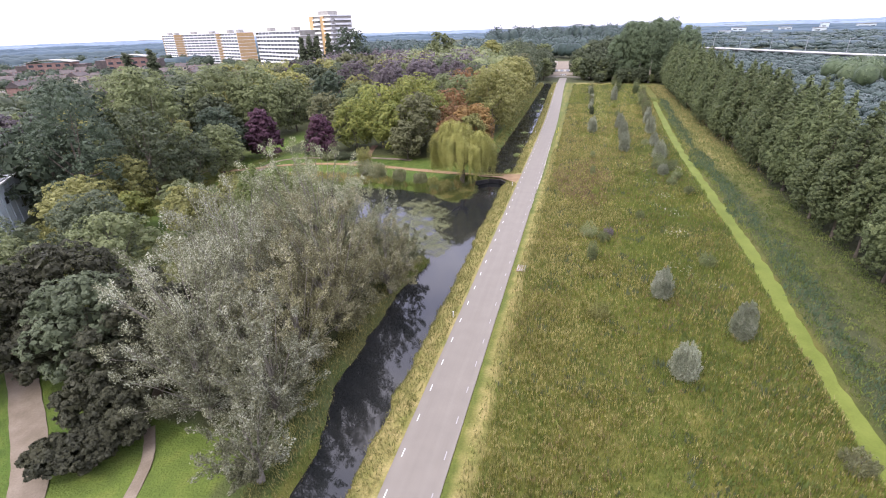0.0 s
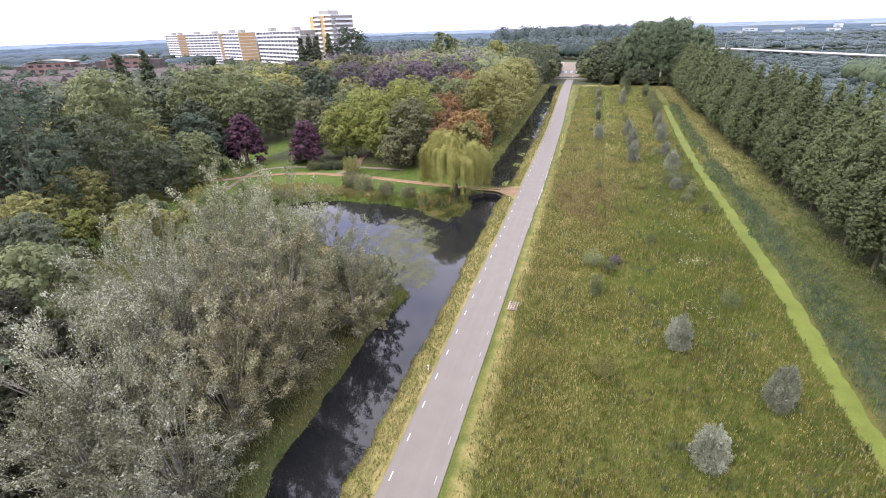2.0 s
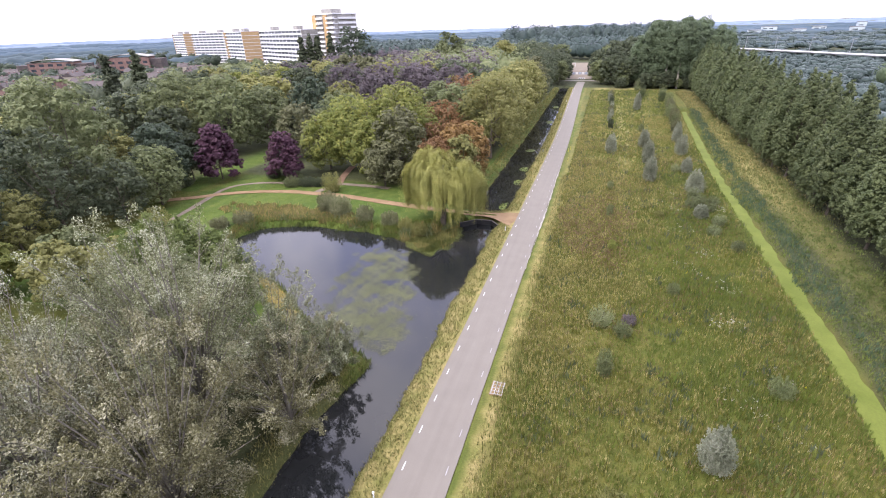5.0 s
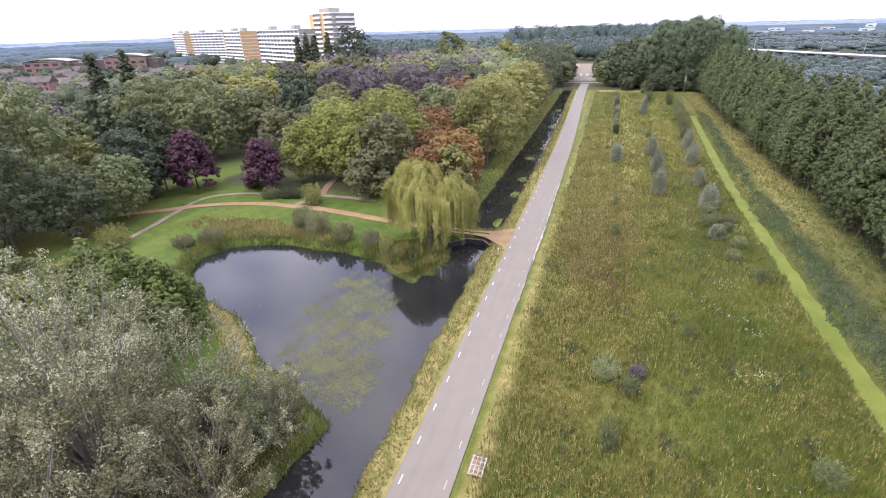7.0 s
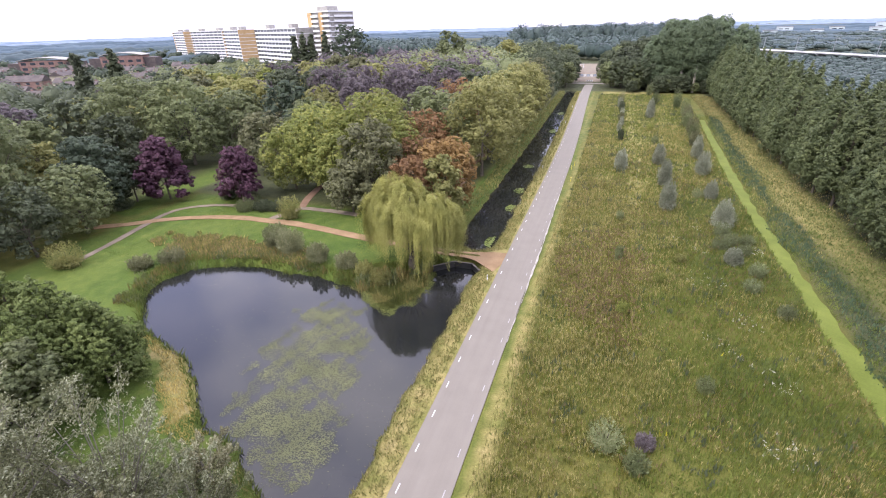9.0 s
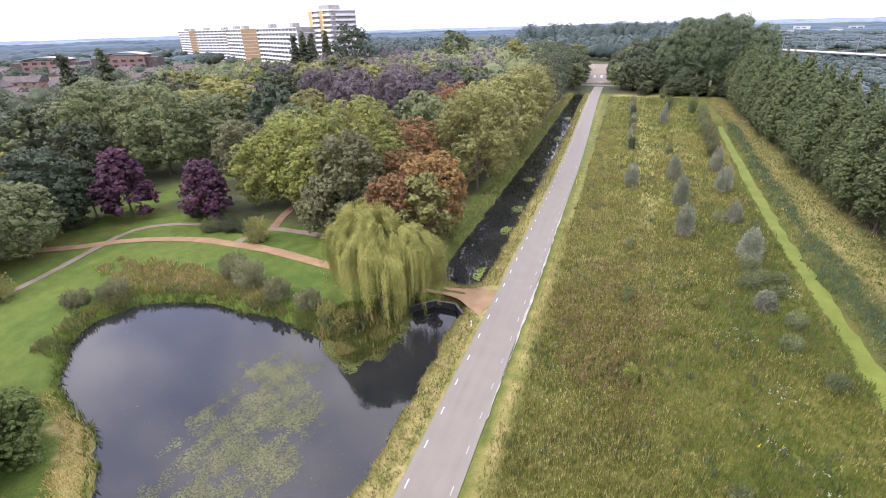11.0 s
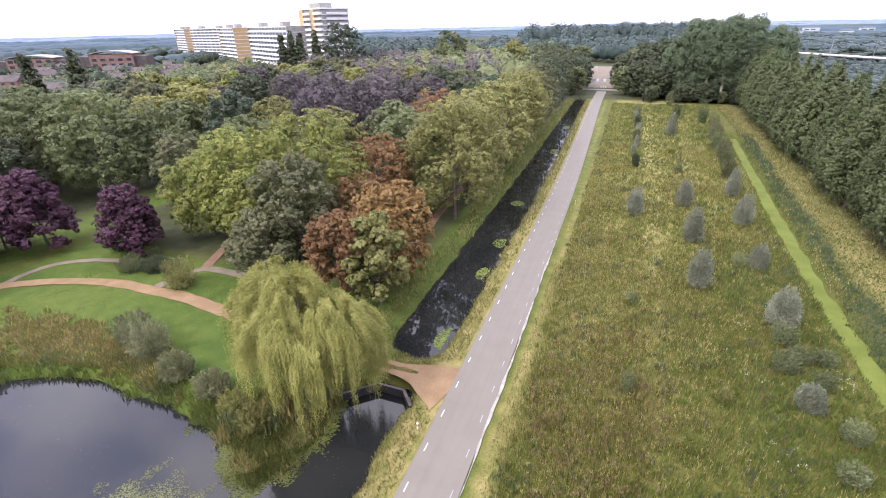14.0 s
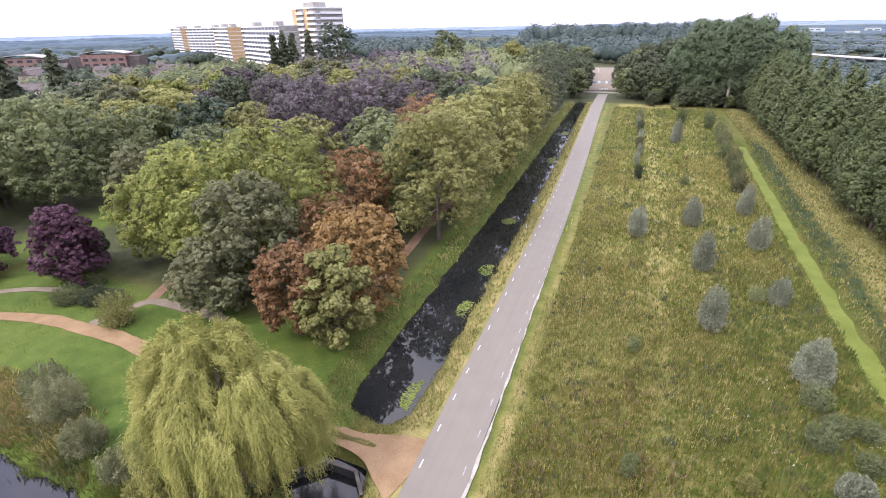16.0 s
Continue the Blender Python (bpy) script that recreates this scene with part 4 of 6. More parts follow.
# tall poplars and dark broadleaf trees closing the meadow
TALL = [plantation_poplar(24 + 10 * k, 312 + 6 * k, 30, 5.6, 7.0, 9500, 0.6, 320 + k, "tall", "tall dark poplar with a pale trunk closing the meadow", "tall poplars at the meadow end", "column", PALE_BARK, 0.42) for k in range(3)]
for k in range(44):
    x, y = 17 + (k % 12) * 3.6 + rw.uniform(-1.5, 1.5), 307 + (k // 12) * 8 + rw.uniform(-3, 3)
    s = rw.uniform(0.86, 1.06) * (0.74 + 0.26 * min(1, max(0, x - 13) / 12)) * (1.0 if x < 48 else 0.9)
    w = s * rw.uniform(0.9, 1.2)
    copy_thing(TALL[rw.randrange(3)], pose(x, y, 0, 0, 0, rw.uniform(0, 360)) @ Matrix.Diagonal((w, w, s, 1)))
bare = plantation_poplar(29.5, 302, 29, 4.6, 14.0, 5200, 0.55, 331, "tall", "tall poplar with a long bare pale trunk", "tall poplars at the meadow end", "column", WHITE_BARK, 0.5)
for x, y, a in ((35.5, 301.5, 80), (40.5, 303, 200)):
    copy_thing(bare, pose(x, y, 0, 0, 0, a))
for x, y, h in [(-1.5, 320, 13), (3.5, 316, 16), (5, 328, 19), (11, 320, 17), (10, 311, 13), (0, 345, 17), (-4.5, 350, 12), (-3.5, 372, 13), (-5, 395, 14), (8, 345, 22), (14, 352, 24), (4, 360, 18), (2, 380, 18), (6, 400, 20), (-24.5, 316, 13), (-25, 334, 14), (-26, 350, 15), (-29, 366, 15), (-31, 385, 16), (-44, 352, 18), (-42, 372, 18), (-46, 400, 20), (-34, 420, 18)] + [(rw.uniform(4, 56), 300 + rw.uniform(-2, 5), rw.uniform(4, 9)) for k in range(22)] + [(9 + 3.4 * k, 309 + 5 * (k % 2), 14 + 1.1 * k) for k in range(4)]:
    s = h / 17
    copy_thing(PROTO[(1, 7, 7, 1, 0)[int(h * 3) % 5]], pose(x, y, 0, 0, 0, rw.uniform(0, 360)) @ Matrix.Diagonal((s * rw.uniform(0.9, 1.3), s, s, 1)))


# weeping willow beside the culvert
def weeping_willow(x, y, h, rad, seed):
    r = np.random.default_rng(seed)
    t = thing("weeping_willow", pose(x, y, 0), "large weeping willow with trailing yellow-green branches beside the pond", "tree")
    # two rounded heads, the western one higher
    heads = [(-1.6, 0.4, h * 0.82, 3.4, 2.4), (-3.6, -0.8, h * 0.70, 2.8, 1.9), (-0.6, -2.4, h * 0.68, 2.8, 1.8), (-2.6, 2.8, h * 0.72, 2.8, 1.8), (3.6, 0.4, h * 0.68, 2.6, 2.0), (2.6, -2.2, h * 0.58, 2.4, 1.6), (4.6, 2.0, h * 0.58, 2.2, 1.5), (-4.8, 1.4, h * 0.54, 2.2, 1.4), (1.4, 2.8, h * 0.62, 2.2, 1.5)]
    v, f = tube([(0, 0, -0.3), (0.2, 0.1, 2.0), (0, 0, 4.5), (0.3, 0.2, h * 0.8)], [0.6, 0.5, 0.42, 0.1], 8)
    mesh_np("trunk", v, f, BARK, t, smooth=True)
    for cx, cy, cz, w, d in heads:
        v, f = tube([(0, 0, 3.6), (cx * 0.5, cy * 0.5, cz * 0.75), (cx, cy, cz + d * 0.4)], [0.28, 0.18, 0.06], 6)
        mesh_np("limb", v, f, BARK, t, smooth=True)
    pts, along, nrm = [], [], []
    for cx, cy, cz, w, d in heads:
        for _ in range(44):
            # one bough: a narrow curtain of strands from a shared crest
            a, q = r.uniform(0, 6.283), math.sqrt(r.uniform(0.0, 1))
            bx, by = cx + math.cos(a) * w * q, cy + math.sin(a) * w * q
            bz = cz + d * math.sqrt(max(0, 1 - q * q)) + r.uniform(-0.5, 0.4)
            reach0, drop = r.uniform(0.5, 1.1), r.uniform(0.66, 1.0)
            turn = a + r.normal() * 0.7 if q > 0.5 else r.uniform(0, 6.283)
            far = min(1, math.hypot(bx, by) / rad)
            for _ in range(30):
                g, m = turn + r.normal() * (0.5 if q > 0.5 else 1.6), math.sqrt(r.random())
                out = unit(np.array([bx, by, 0.0]) * 0.3 + np.array([math.cos(g), math.sin(g), 0]) * 0.8 + 1e-6)
                e = r.uniform(0, 6.283)
                sx, sy, sz = bx + math.cos(e) * m * 0.34, by + math.sin(e) * m * 0.34, bz + r.uniform(-0.25, 0.25)
                low = sz - (sz - 0.25) * (0.45 + 0.6 * far) * drop * r.uniform(0.6, 1.0)
                n = max(5, int((sz - max(low, 0.2)) / 0.21))
                reach = reach0 * r.uniform(0.4, 1.2)
                u = np.arange(n) / n
                bow = reach * np.sin(np.minimum(1.0, u * 2.5) * 1.57)
                pts.append(np.stack([sx + out[0] * bow, sy + out[1] * bow, sz - (sz - max(low, 0.2)) * u ** 1.25], -1) + r.normal(size=(n, 3)) * 0.06)
                along.append(np.stack([out[0] * (1 - u) * 0.9, out[1] * (1 - u) * 0.9, -0.25 - u], -1))
                nrm.append(np.stack([out[0] + 0 * u, out[1] + 0 * u, 0.75 - 0.4 * u], -1))
    p = np.concatenate(pts)
    v, f = leaves_at(r, p, np.concatenate(nrm), 0.28, 0.6, 0.16, np.concatenate(along))
    mesh_np("crown", v, f, LEAF["willow"], t)


weeping_willow(-24.6, 99.6, 13.8, 6.9, 5)


# ---- bushes ----
def bush(x, y, h, rad, kind, label, group="", count=2600, size=0.2, name="bush", seed=0):
    r = np.random.default_rng(seed + int(abs(x) * 31 + y * 7))
    t = thing(name, pose(x, y, float(height(np.array(x), np.array(y)))), label, "bush", group)
    n = 80
    tips, roots = fan(r, h, rad, 0.0, n, -0.85, 0.15)
    tips[:, 2] = np.maximum(tips[:, 2], 0.15)
    if name == "willow_bush":
        # flame-shaped: drawn in towards the top
        tips[:, :2] *= (1.18 - 0.55 * tips[:, 2:] / h)
    limbs_mesh(t, r, tips, roots, 0.3, 0.06, BARK, 9)
    plume_mesh("crown", t, r, tips, roots, rad * r.uniform(0.28, 0.5, n), count, size, LEAF[kind], 0.45)
    return t


for x, y, h, rad, kind in ((23.0, 188, 4.6, 1.5, "greyed"), (23.8, 197, 5.2, 1.6, "mid"), (24.4, 206, 5.6, 1.7, "greyed"), (24.0, 216, 5.0, 1.6, "mid"), (25.2, 226, 6.0, 1.8, "greyed"), (26.0, 240, 6.4, 1.8, "mid"), (24.6, 254, 6.2, 1.7, "poplar"), (17.0, 262, 5.6, 1.5, "poplar"), (3.9, 192, 3.4, 0.9, "dark"), (4.0, 220, 3.6, 0.9, "greyed"), (4.2, 242, 4.4, 1.0, "dark")):
    bush(x, y, h, rad, kind, "young green tree planted in the meadow", "young trees in the meadow", 2600, 0.3, "sapling")
SILVER = "silver-grey willow bush standing in the meadow"
for x, y, h, rad in ((12.1, 41.2, 4.2, 1.7), (19.2, 49.4, 4.7, 1.6), (11.9, 56.5, 4.4, 1.6), (4.0, 159, 5.2, 1.9), (12.6, 166.4, 5.2, 2.0), (12.7, 149.3, 6.0, 1.95), (12.1, 133.9, 5.7, 1.85), (21.9, 174.4, 5.9, 1.7), (21.2, 159.2, 5.6, 2.0), (20.4, 142, 3.9, 1.5), (20.1, 127.4, 4.9, 2.2), (19.3, 113.4, 2.6, 1.6), (13.7, 231, 6.6, 1.9)):
    bush(x, y, h * 1.04, rad * 0.86, "bush", SILVER, "willow bushes in the meadow", 12000, 0.19, "willow_bush")
for x, y, h, rad, kind in ((18.3, 142.4, 2.1, 1.2, "sage"), (18.6, 118.6, 2.4, 1.3, "rushbush"), (19.4, 123.6, 2.7, 1.4, "rushbush"), (21.6, 110.2, 2.2, 1.2, "rushbush"), (20.0, 105.5, 2.0, 1.1, "rushbush"), (22.6, 121, 1.9, 1.1, "rushbush"), (21.8, 130.5, 2.4, 1.2, "sage"), (22.4, 100, 1.9, 1.0, "rushbush"), (4.3, 50.4, 2.0, 1.3, "olive"), (19.3, 67, 2.2, 1.2, "mid"), (3.5, 65.5, 3.4, 0.8, "mid"), (3.9, 110.3, 2.6, 0.6, "mid"), (4.3, 95, 2.2, 0.7, "lime"), (3.1, 74.6, 2.6, 1.5, "sage"), (5.4, 73, 1.8, 1.1, "mid"), (6.2, 75.5, 1.4, 0.9, "plum"), (4.0, 127, 1.8, 0.7, "sage"), (20.3, 120.7, 2.1, 1.2, "rushbush"), (21.4, 117, 1.8, 1.0, "rushbush"),
        (3.4, 204, 3.5, 0.8, "bush"), (4.2, 214, 3.4, 0.8, "bush"), (3.5, 226, 2.2, 0.8, "mid"), (4.4, 234, 3.2, 0.9, "bush"), (3.4, 252, 4.4, 1.1, "bush"), (4.2, 268, 5.2, 1.3, "greyed"), (16.2, 290, 6.0, 1.8, "mid"), (26.0, 268, 6.5, 1.8, "mid"), (25.6, 223, 3.5, 1.6, "mid"), (24.6, 210, 3.0, 1.5, "mid"), (25.8, 236, 3.8, 1.8, "mid"), (13.2, 190, 2.2, 1.0, "mid"), (12.8, 208, 2.2, 1.2, "lime"), (23.3, 33, 1.6, 1.4, "greyed"), (9.2, 105, 1.4, 0.9, "lime"), (12.4, 112, 1.3, 0.9, "olive"), (11.8, 84, 1.8, 0.8, "mid")):
    bush(x, y, h, rad, kind, "small scrubby bush growing in the meadow", "", 1900, 0.2)
for x, y, h, rad, kind in ((-30.2, 95.6, 2.4, 1.4, "olive"), (-54.2, 111.6, 4.6, 2.2, "olive"), (-75.4, 85.0, 4.2, 2.6, "olive"), (-91, 106.5, 2.6, 2.6, "dark"), (-66.5, 116.5, 2.0, 1.8, "mid"), (-62, 114, 2.2, 2.0, "dark"), (-65.5, 113, 2.4, 2.0, "mid"), (-59.5, 114.6, 2.0, 1.6, "dark"), (-73.8, 117.5, 3.4, 1.9, "dark"), (-27.5, 95.2, 2.2, 1.6, "olive"), (-61, 91, 2.2, 2.2, "greyed"), (-64, 88, 2.0, 1.9, "greyed")):
    bush(x, y, h, rad, kind, "rounded bush on the grassy pond bank", "bushes round the pond", 4200, 0.21)
for x, y, h, rad in ((-48.4, 100.2, 4.2, 2.0), (-45.0, 99.2, 4.2, 2.2), (-38.9, 97.2, 3.3, 1.7), (-33.6, 96.6, 3.0, 1.7)):
    bush(x, y, h, rad, "greywillow", "round grey-green willow bush on the grassy pond bank", "willow bushes round the pond", 12000, 0.17)

# ---- grasses, reeds and floating leaves ----
def blades(r, x, y, z, h, w, lean=0.35):
    """A pointed blade at each place, bent over by chance."""
    n = len(x)
    a, b = r.uniform(0, 6.283, n), r.uniform(0, 6.283, n)
    dx, dy = np.cos(a), np.sin(a)
    k = h * lean * r.uniform(0.2, 1.4, n)
    p0 = np.stack([x - dx * w, y - dy * w, z], -1)
    p1 = np.stack([x + dx * w, y + dy * w, z + 0.25 * h], -1)
    p2 = np.stack([x + np.cos(b) * k, y + np.sin(b) * k, z + h], -1)
    return np.stack([p0, p1, p2], 1).reshape(-1, 3), np.arange(n * 3).reshape(-1, 3)


def stuff(name, arrays, mat, label, category="grass"):
    v, f = arrays
    return tagged(mesh_np(name, v, f, mat), label, category, kind="stuff")


rg = np.random.default_rng(21)


def scatter(n, x0, x1, y0, y1, keep):
    x, y = rg.uniform(x0, x1, n), rg.uniform(y0, y1, n)
    k = keep(x, y)
    return x[k], y[k]


def clear(x, y):
    return water_edge(x, y) > 0.25


def off_path(x, y):
    return (np.abs(y - 105.4) > 1.6 + 2.4 * np.clip((x + 16.5) / 4, 0, 1)) | (x < -24)


def west(x, y):
    return np.clip(0.75 - (x - 2) / 16 - (y - 60) / 300, 0.12, 0.95) + 0.25 * wave(x, y, 0.3, 97)


# meadow herbs: denser and smaller near the road's first stretch, coarser beyond
x, y = scatter(170000, -6.6, 24.8, -4, 135, lambda x, y: clear(x, y) & ((np.abs(x - 7.0) > 1.3 + 0.5 * wave(x, y, 0.7, 3)) | (y < 98 + 6 * wave(x, y, 0.6, 4)) | (rg.random(len(x)) < 0.5)))
hh = 0.42 + 0.18 * wave(x, y, 0.22, 33) + rg.uniform(-0.1, 0.25, len(x))
hh = np.clip(hh * np.clip((x + 7.4) / 1.6, 0.4, 1), 0.12, 0.9)
pale = rg.random(len(x)) < 0.8 * west(x, y) + 0.05 + 0.45 * np.clip((y - 85) / 50, 0, 1)
for pick, mat, tone in ((pale, "herb", "tall straw-coloured rough meadow of seeding grass"), (~pale, "rushgreen", "fresh green grass and weeds of the rough meadow")):
    stuff("meadow_grass", blades(rg, x[pick], y[pick], height(x[pick], y[pick]) - 0.03, hh[pick], rg.uniform(0.02, 0.05, int(pick.sum())), 0.14), LEAF[mat], tone)
x, y = scatter(70000, -5.6, 30, 135, 292, lambda x, y: clear(x, y) & ((np.abs(x - 7.4) > 1.5 + 0.6 * wave(x, y, 0.7, 3)) | (rg.random(len(x)) < 0.3)))
pale = rg.random(len(x)) < 0.74 + 0.25 * wave(x, y, 0.15, 98)
for pick, mat, tone in ((pale, "herb", "pale rough meadow grass further along the road"), (~pale, "rushgreen", "green weeds in the meadow further along the road")):
    stuff("meadow_grass", blades(rg, x[pick], y[pick], height(x[pick], y[pick]) - 0.03, rg.uniform(0.2, 0.6, int(pick.sum())), rg.uniform(0.05, 0.1, int(pick.sum())), 0.2), LEAF[mat], tone)
x, y = scatter(34000, -5.4, 24.5, 18, 170, lambda x, y: clear(x, y) & (wave(x, y, 0.5, 41) > 0.2))
stuff("meadow_herbs", blades(rg, x, y, height(x, y), rg.uniform(0.3, 0.65, len(x)), rg.uniform(0.03, 0.07, len(x)), 0.35), LEAF["rushgreen"], "fresh green nettles in patches over the meadow", "herbs")
x, y = scatter(16000, -5.4, 24.5, 18, 170, lambda x, y: clear(x, y) & (wave(x, y, 0.42, 47) > 0.5))
stuff("meadow_herbs", blades(rg, x, y, height(x, y), rg.uniform(0.4, 0.7, len(x)), rg.uniform(0.02, 0.045, len(x)), 0.2), LEAF["rustherb"], "brown seed heads of dock in patches", "herbs")
x, y = scatter(1500, 4, 23, 60, 220, lambda x, y: clear(x, y) & (wave(x, y, 0.6, 53) > 1.15))
stuff("wildflowers", blades(rg, x, y, height(x, y) + 0.25, rg.uniform(0.3, 0.6, len(x)), rg.uniform(0.06, 0.1, len(x))), LEAF["yellow"], "yellow ragwort flowering in the meadow", "flowers")
def clumps(n, x0, x1, y0, y1, keep, hgt, wid, per):
    """Single leafy plants standing above the grass."""
    x, y = scatter(n, x0, x1, y0, y1, keep)
    g = np.exp(rg.normal(size=len(x)) * 0.3)
    x, y, g = np.repeat(x, per), np.repeat(y, per), np.repeat(g, per)
    a, q = rg.uniform(0, 6.283, len(x)), rg.random(len(x)) * 0.34 * g
    return blades(rg, x + np.cos(a) * q, y + np.sin(a) * q, height(x, y) + rg.uniform(0, 0.3, len(x)) * hgt * g, hgt * g * rg.uniform(0.5, 1.0, len(x)), wid * g * rg.uniform(0.7, 1.3, len(x)), 0.18)


def stalks(n, x0, x1, y0, y1, keep, hgt, stem, head, tone, tall=0.32, wide=0.034):
    """Upright plants: a few thin stems, each with a fluffy seed head on top."""
    x, y = scatter(n, x0, x1, y0, y1, keep)
    g = np.exp(rg.normal(size=len(x)) * 0.2) * hgt
    x, y, g = np.repeat(x, 4), np.repeat(y, 4), np.repeat(g, 4)
    a, q = rg.uniform(0, 6.283, len(x)), rg.random(len(x)) * 0.2
    x, y, g = x + np.cos(a) * q, y + np.sin(a) * q, g * rg.uniform(0.7, 1.05, len(x))
    z = height(x, y)
    stuff("meadow_herbs", blades(rg, x, y, z, g, rg.uniform(0.025, 0.042, len(x)), 0.08), LEAF[stem], "leafy stems of " + tone, "herbs")
    stuff("meadow_herbs", blades(rg, x, y, z + g * 0.8, tall * rg.uniform(0.6, 1.4, len(x)), wide * rg.uniform(0.6, 1.3, len(x)), 0.25), LEAF[head], "seed heads of " + tone, "herbs")


def brown_bed(x, y):
    return 1.15 - ((x - 1.2) / 6.5) ** 2 - ((y - 104) / 15) ** 2 + 0.5 * wave(x, y, 0.45, 111)


stalks(37000, -5.2, 25, 0, 215, lambda x, y: clear(x, y) & (rg.random(len(x)) < west(x, y) + 0.15 + 0.35 * wave(x, y, 0.28, 101)), 0.72, "stem", "tuft", "tall cream-tufted weeds in the meadow")
stalks(11000, -5.0, 24, 0, 180, lambda x, y: clear(x, y) & (rg.random(len(x)) < 0.32 + 0.45 * wave(x, y, 0.32, 103)), 0.75, "stem", "umber", "brown dock standing in the meadow", 0.36)
stalks(3600, -5.0, 9, 78, 128, lambda x, y: rg.random(len(x)) < brown_bed(x, y), 0.85, "stem", "umber", "a dense bed of faded brown willowherb", 0.32, 0.08)
stalks(1600, 12, 24, 60, 130, lambda x, y: clear(x, y) & (wave(x, y, 0.5, 105) > 0.75), 0.6, "rushgreen", "wool", "white-tufted thistles near the ditch", 0.14, 0.06)
stuff("meadow_herbs", clumps(20000, -5.6, 25.5, 0, 292, lambda x, y: clear(x, y) & (rg.random(len(x)) > west(x, y) - 0.1), 0.5, 0.06, 5), LEAF["rushgreen"], "leafy green thistles and nettles in the meadow", "herbs")
stuff("meadow_herbs", clumps(7500, -5.6, 25.5, 0, 292, lambda x, y: clear(x, y) & (wave(x, y, 0.5, 99) > 0.1), 0.55, 0.06, 7), LEAF["dark"], "dark green weeds in loose patches over the meadow", "herbs")
# extra dark plants that lower the tone of the ditch side
stuff("meadow_herbs", clumps(6500, 13.0, 25.5, 0, 150, lambda x, y: clear(x, y) & (wave(x, y, 0.22, 107) > -0.5), 0.5, 0.06, 6), LEAF["fresh"], "dark green nettles on the ditch side of the meadow", "herbs")
# blue-green rushes along the far side of the ditch
def over(x, y):
    return x - ditch_x(y)


stuff("rushes", clumps(12000, 26, 37, 5, 236, lambda x, y: np.abs(over(x, y) - 3.0) < 1.5 + 0.7 * wave(x, y, 0.3, 57), 0.45, 0.05, 5), LEAF["rush"], "blue-green rushes along the ditch", "reeds")
stuff("meadow_herbs", clumps(9000, 27, 41, 5, 240, lambda x, y: (over(x, y) > 2.6) & (rg.random(len(x)) < 1.5 - y / 110), 0.32, 0.07, 7), LEAF["darkgrass"], "rough green tussocks between the ditch and the poplars", "herbs")
# reddish dock on the near bank of the ditch
x, y = scatter(9000, 20, 30, 20, 236, lambda x, y: (np.abs(x - ditch_x(y) + 2.4) < 0.9) & (rg.random(len(x)) < 0.5 + 0.4 * wave(x, y, 0.3, 81)))
stuff("meadow_herbs", blades(rg, x, y, height(x, y), rg.uniform(0.3, 0.8, len(x)), rg.uniform(0.05, 0.1, len(x)), 0.4), LEAF["rustherb"], "reddish dock along the ditch bank", "herbs")
# grass hanging over the ditch's edges
x, y = scatter(60000, 22, 37, 10, 238, lambda x, y: np.abs(np.abs(x - ditch_x(y)) - 1.65) < 0.45 + 0.2 * wave(x, y, 1.2, 85))
stuff("bank_grass", blades(rg, x, y, np.maximum(height(x, y), LEVEL), rg.uniform(0.25, 0.6, len(x)), rg.uniform(0.03, 0.06, len(x)), 0.7), LEAF["rushgreen"], "long grass leaning over the ditch edges")
# short grass of the lawns
x, y = scatter(110000, -92, -20, 58, 119, lambda x, y: (water_edge(x, y) > 1.5) & ((y > 90) | (x > -50)))
stuff("lawn_grass", blades(rg, x, y, height(x, y) - 0.02, rg.uniform(0.04, 0.1, len(x)) * (1 + 0.6 * np.clip(wave(x, y, 0.5, 151), 0, 2)), rg.uniform(0.03, 0.06, len(x)), 0.8), LEAF["lawn"], "short mown grass of the park lawn")
x, y = scatter(60000, 27, 40, 0, 240, lambda x, y: clear(x, y) & (x > ditch_x(y) + 1.2) & (rg.random(len(x)) < 0.7 + 0.4 * wave(x, y, 0.25, 83)))
stuff("meadow_grass", blades(rg, x, y, height(x, y) - 0.02, rg.uniform(0.15, 0.4, len(x)), rg.uniform(0.04, 0.08, len(x)), 0.5), LEAF["darkgrass"], "dull green grass on the far side of the ditch")
# beyond the ditch
x, y = scatter(46000, 27, 43, 25, 290, lambda x, y: clear(x, y) & (x > ditch_x(y) + 1.3) & (rg.random(len(x)) < (y - 110) / 60))
stuff("meadow_grass", blades(rg, x, y, height(x, y) - 0.03, rg.uniform(0.15, 0.5, len(x)), rg.uniform(0.05, 0.12, len(x))), LEAF["herb"], "dry grass strip between ditch and poplars")

# shore grass and reeds
def shore(n, x0, x1, y0, y1, lo, hi):
    return scatter(n, x0, x1, y0, y1, lambda x, y: (water_edge(x, y) > lo) & (water_edge(x, y) < hi) & (x < -12.5 + drift(y)))


x, y = shore(70000, -26, -12.3, 14, 125, -0.15, 3.2)
keep = off_path(x, y)
x, y = x[keep], y[keep]
stuff("bank_grass", blades(rg, x, y, height(x, y), rg.uniform(0.15, 0.5, len(x)), rg.uniform(0.03, 0.06, len(x)), 0.5), LEAF["reed"], "tall tufted grass along the water's edge")
x, y = shore(26000, -27, -12.3, 125, 300, -0.15, 3.0)
stuff("bank_grass", blades(rg, x, y, height(x, y), rg.uniform(0.2, 0.8, len(x)), rg.uniform(0.06, 0.13, len(x)), 0.6), LEAF["reed"], "tufted grass along the far canal banks")
x, y = shore(60000, -68, -20, 55, 103, -0.25, 2.2)
keep = (y > 79) | (water_edge(x, y) < 0.7)
x, y = x[keep], y[keep]
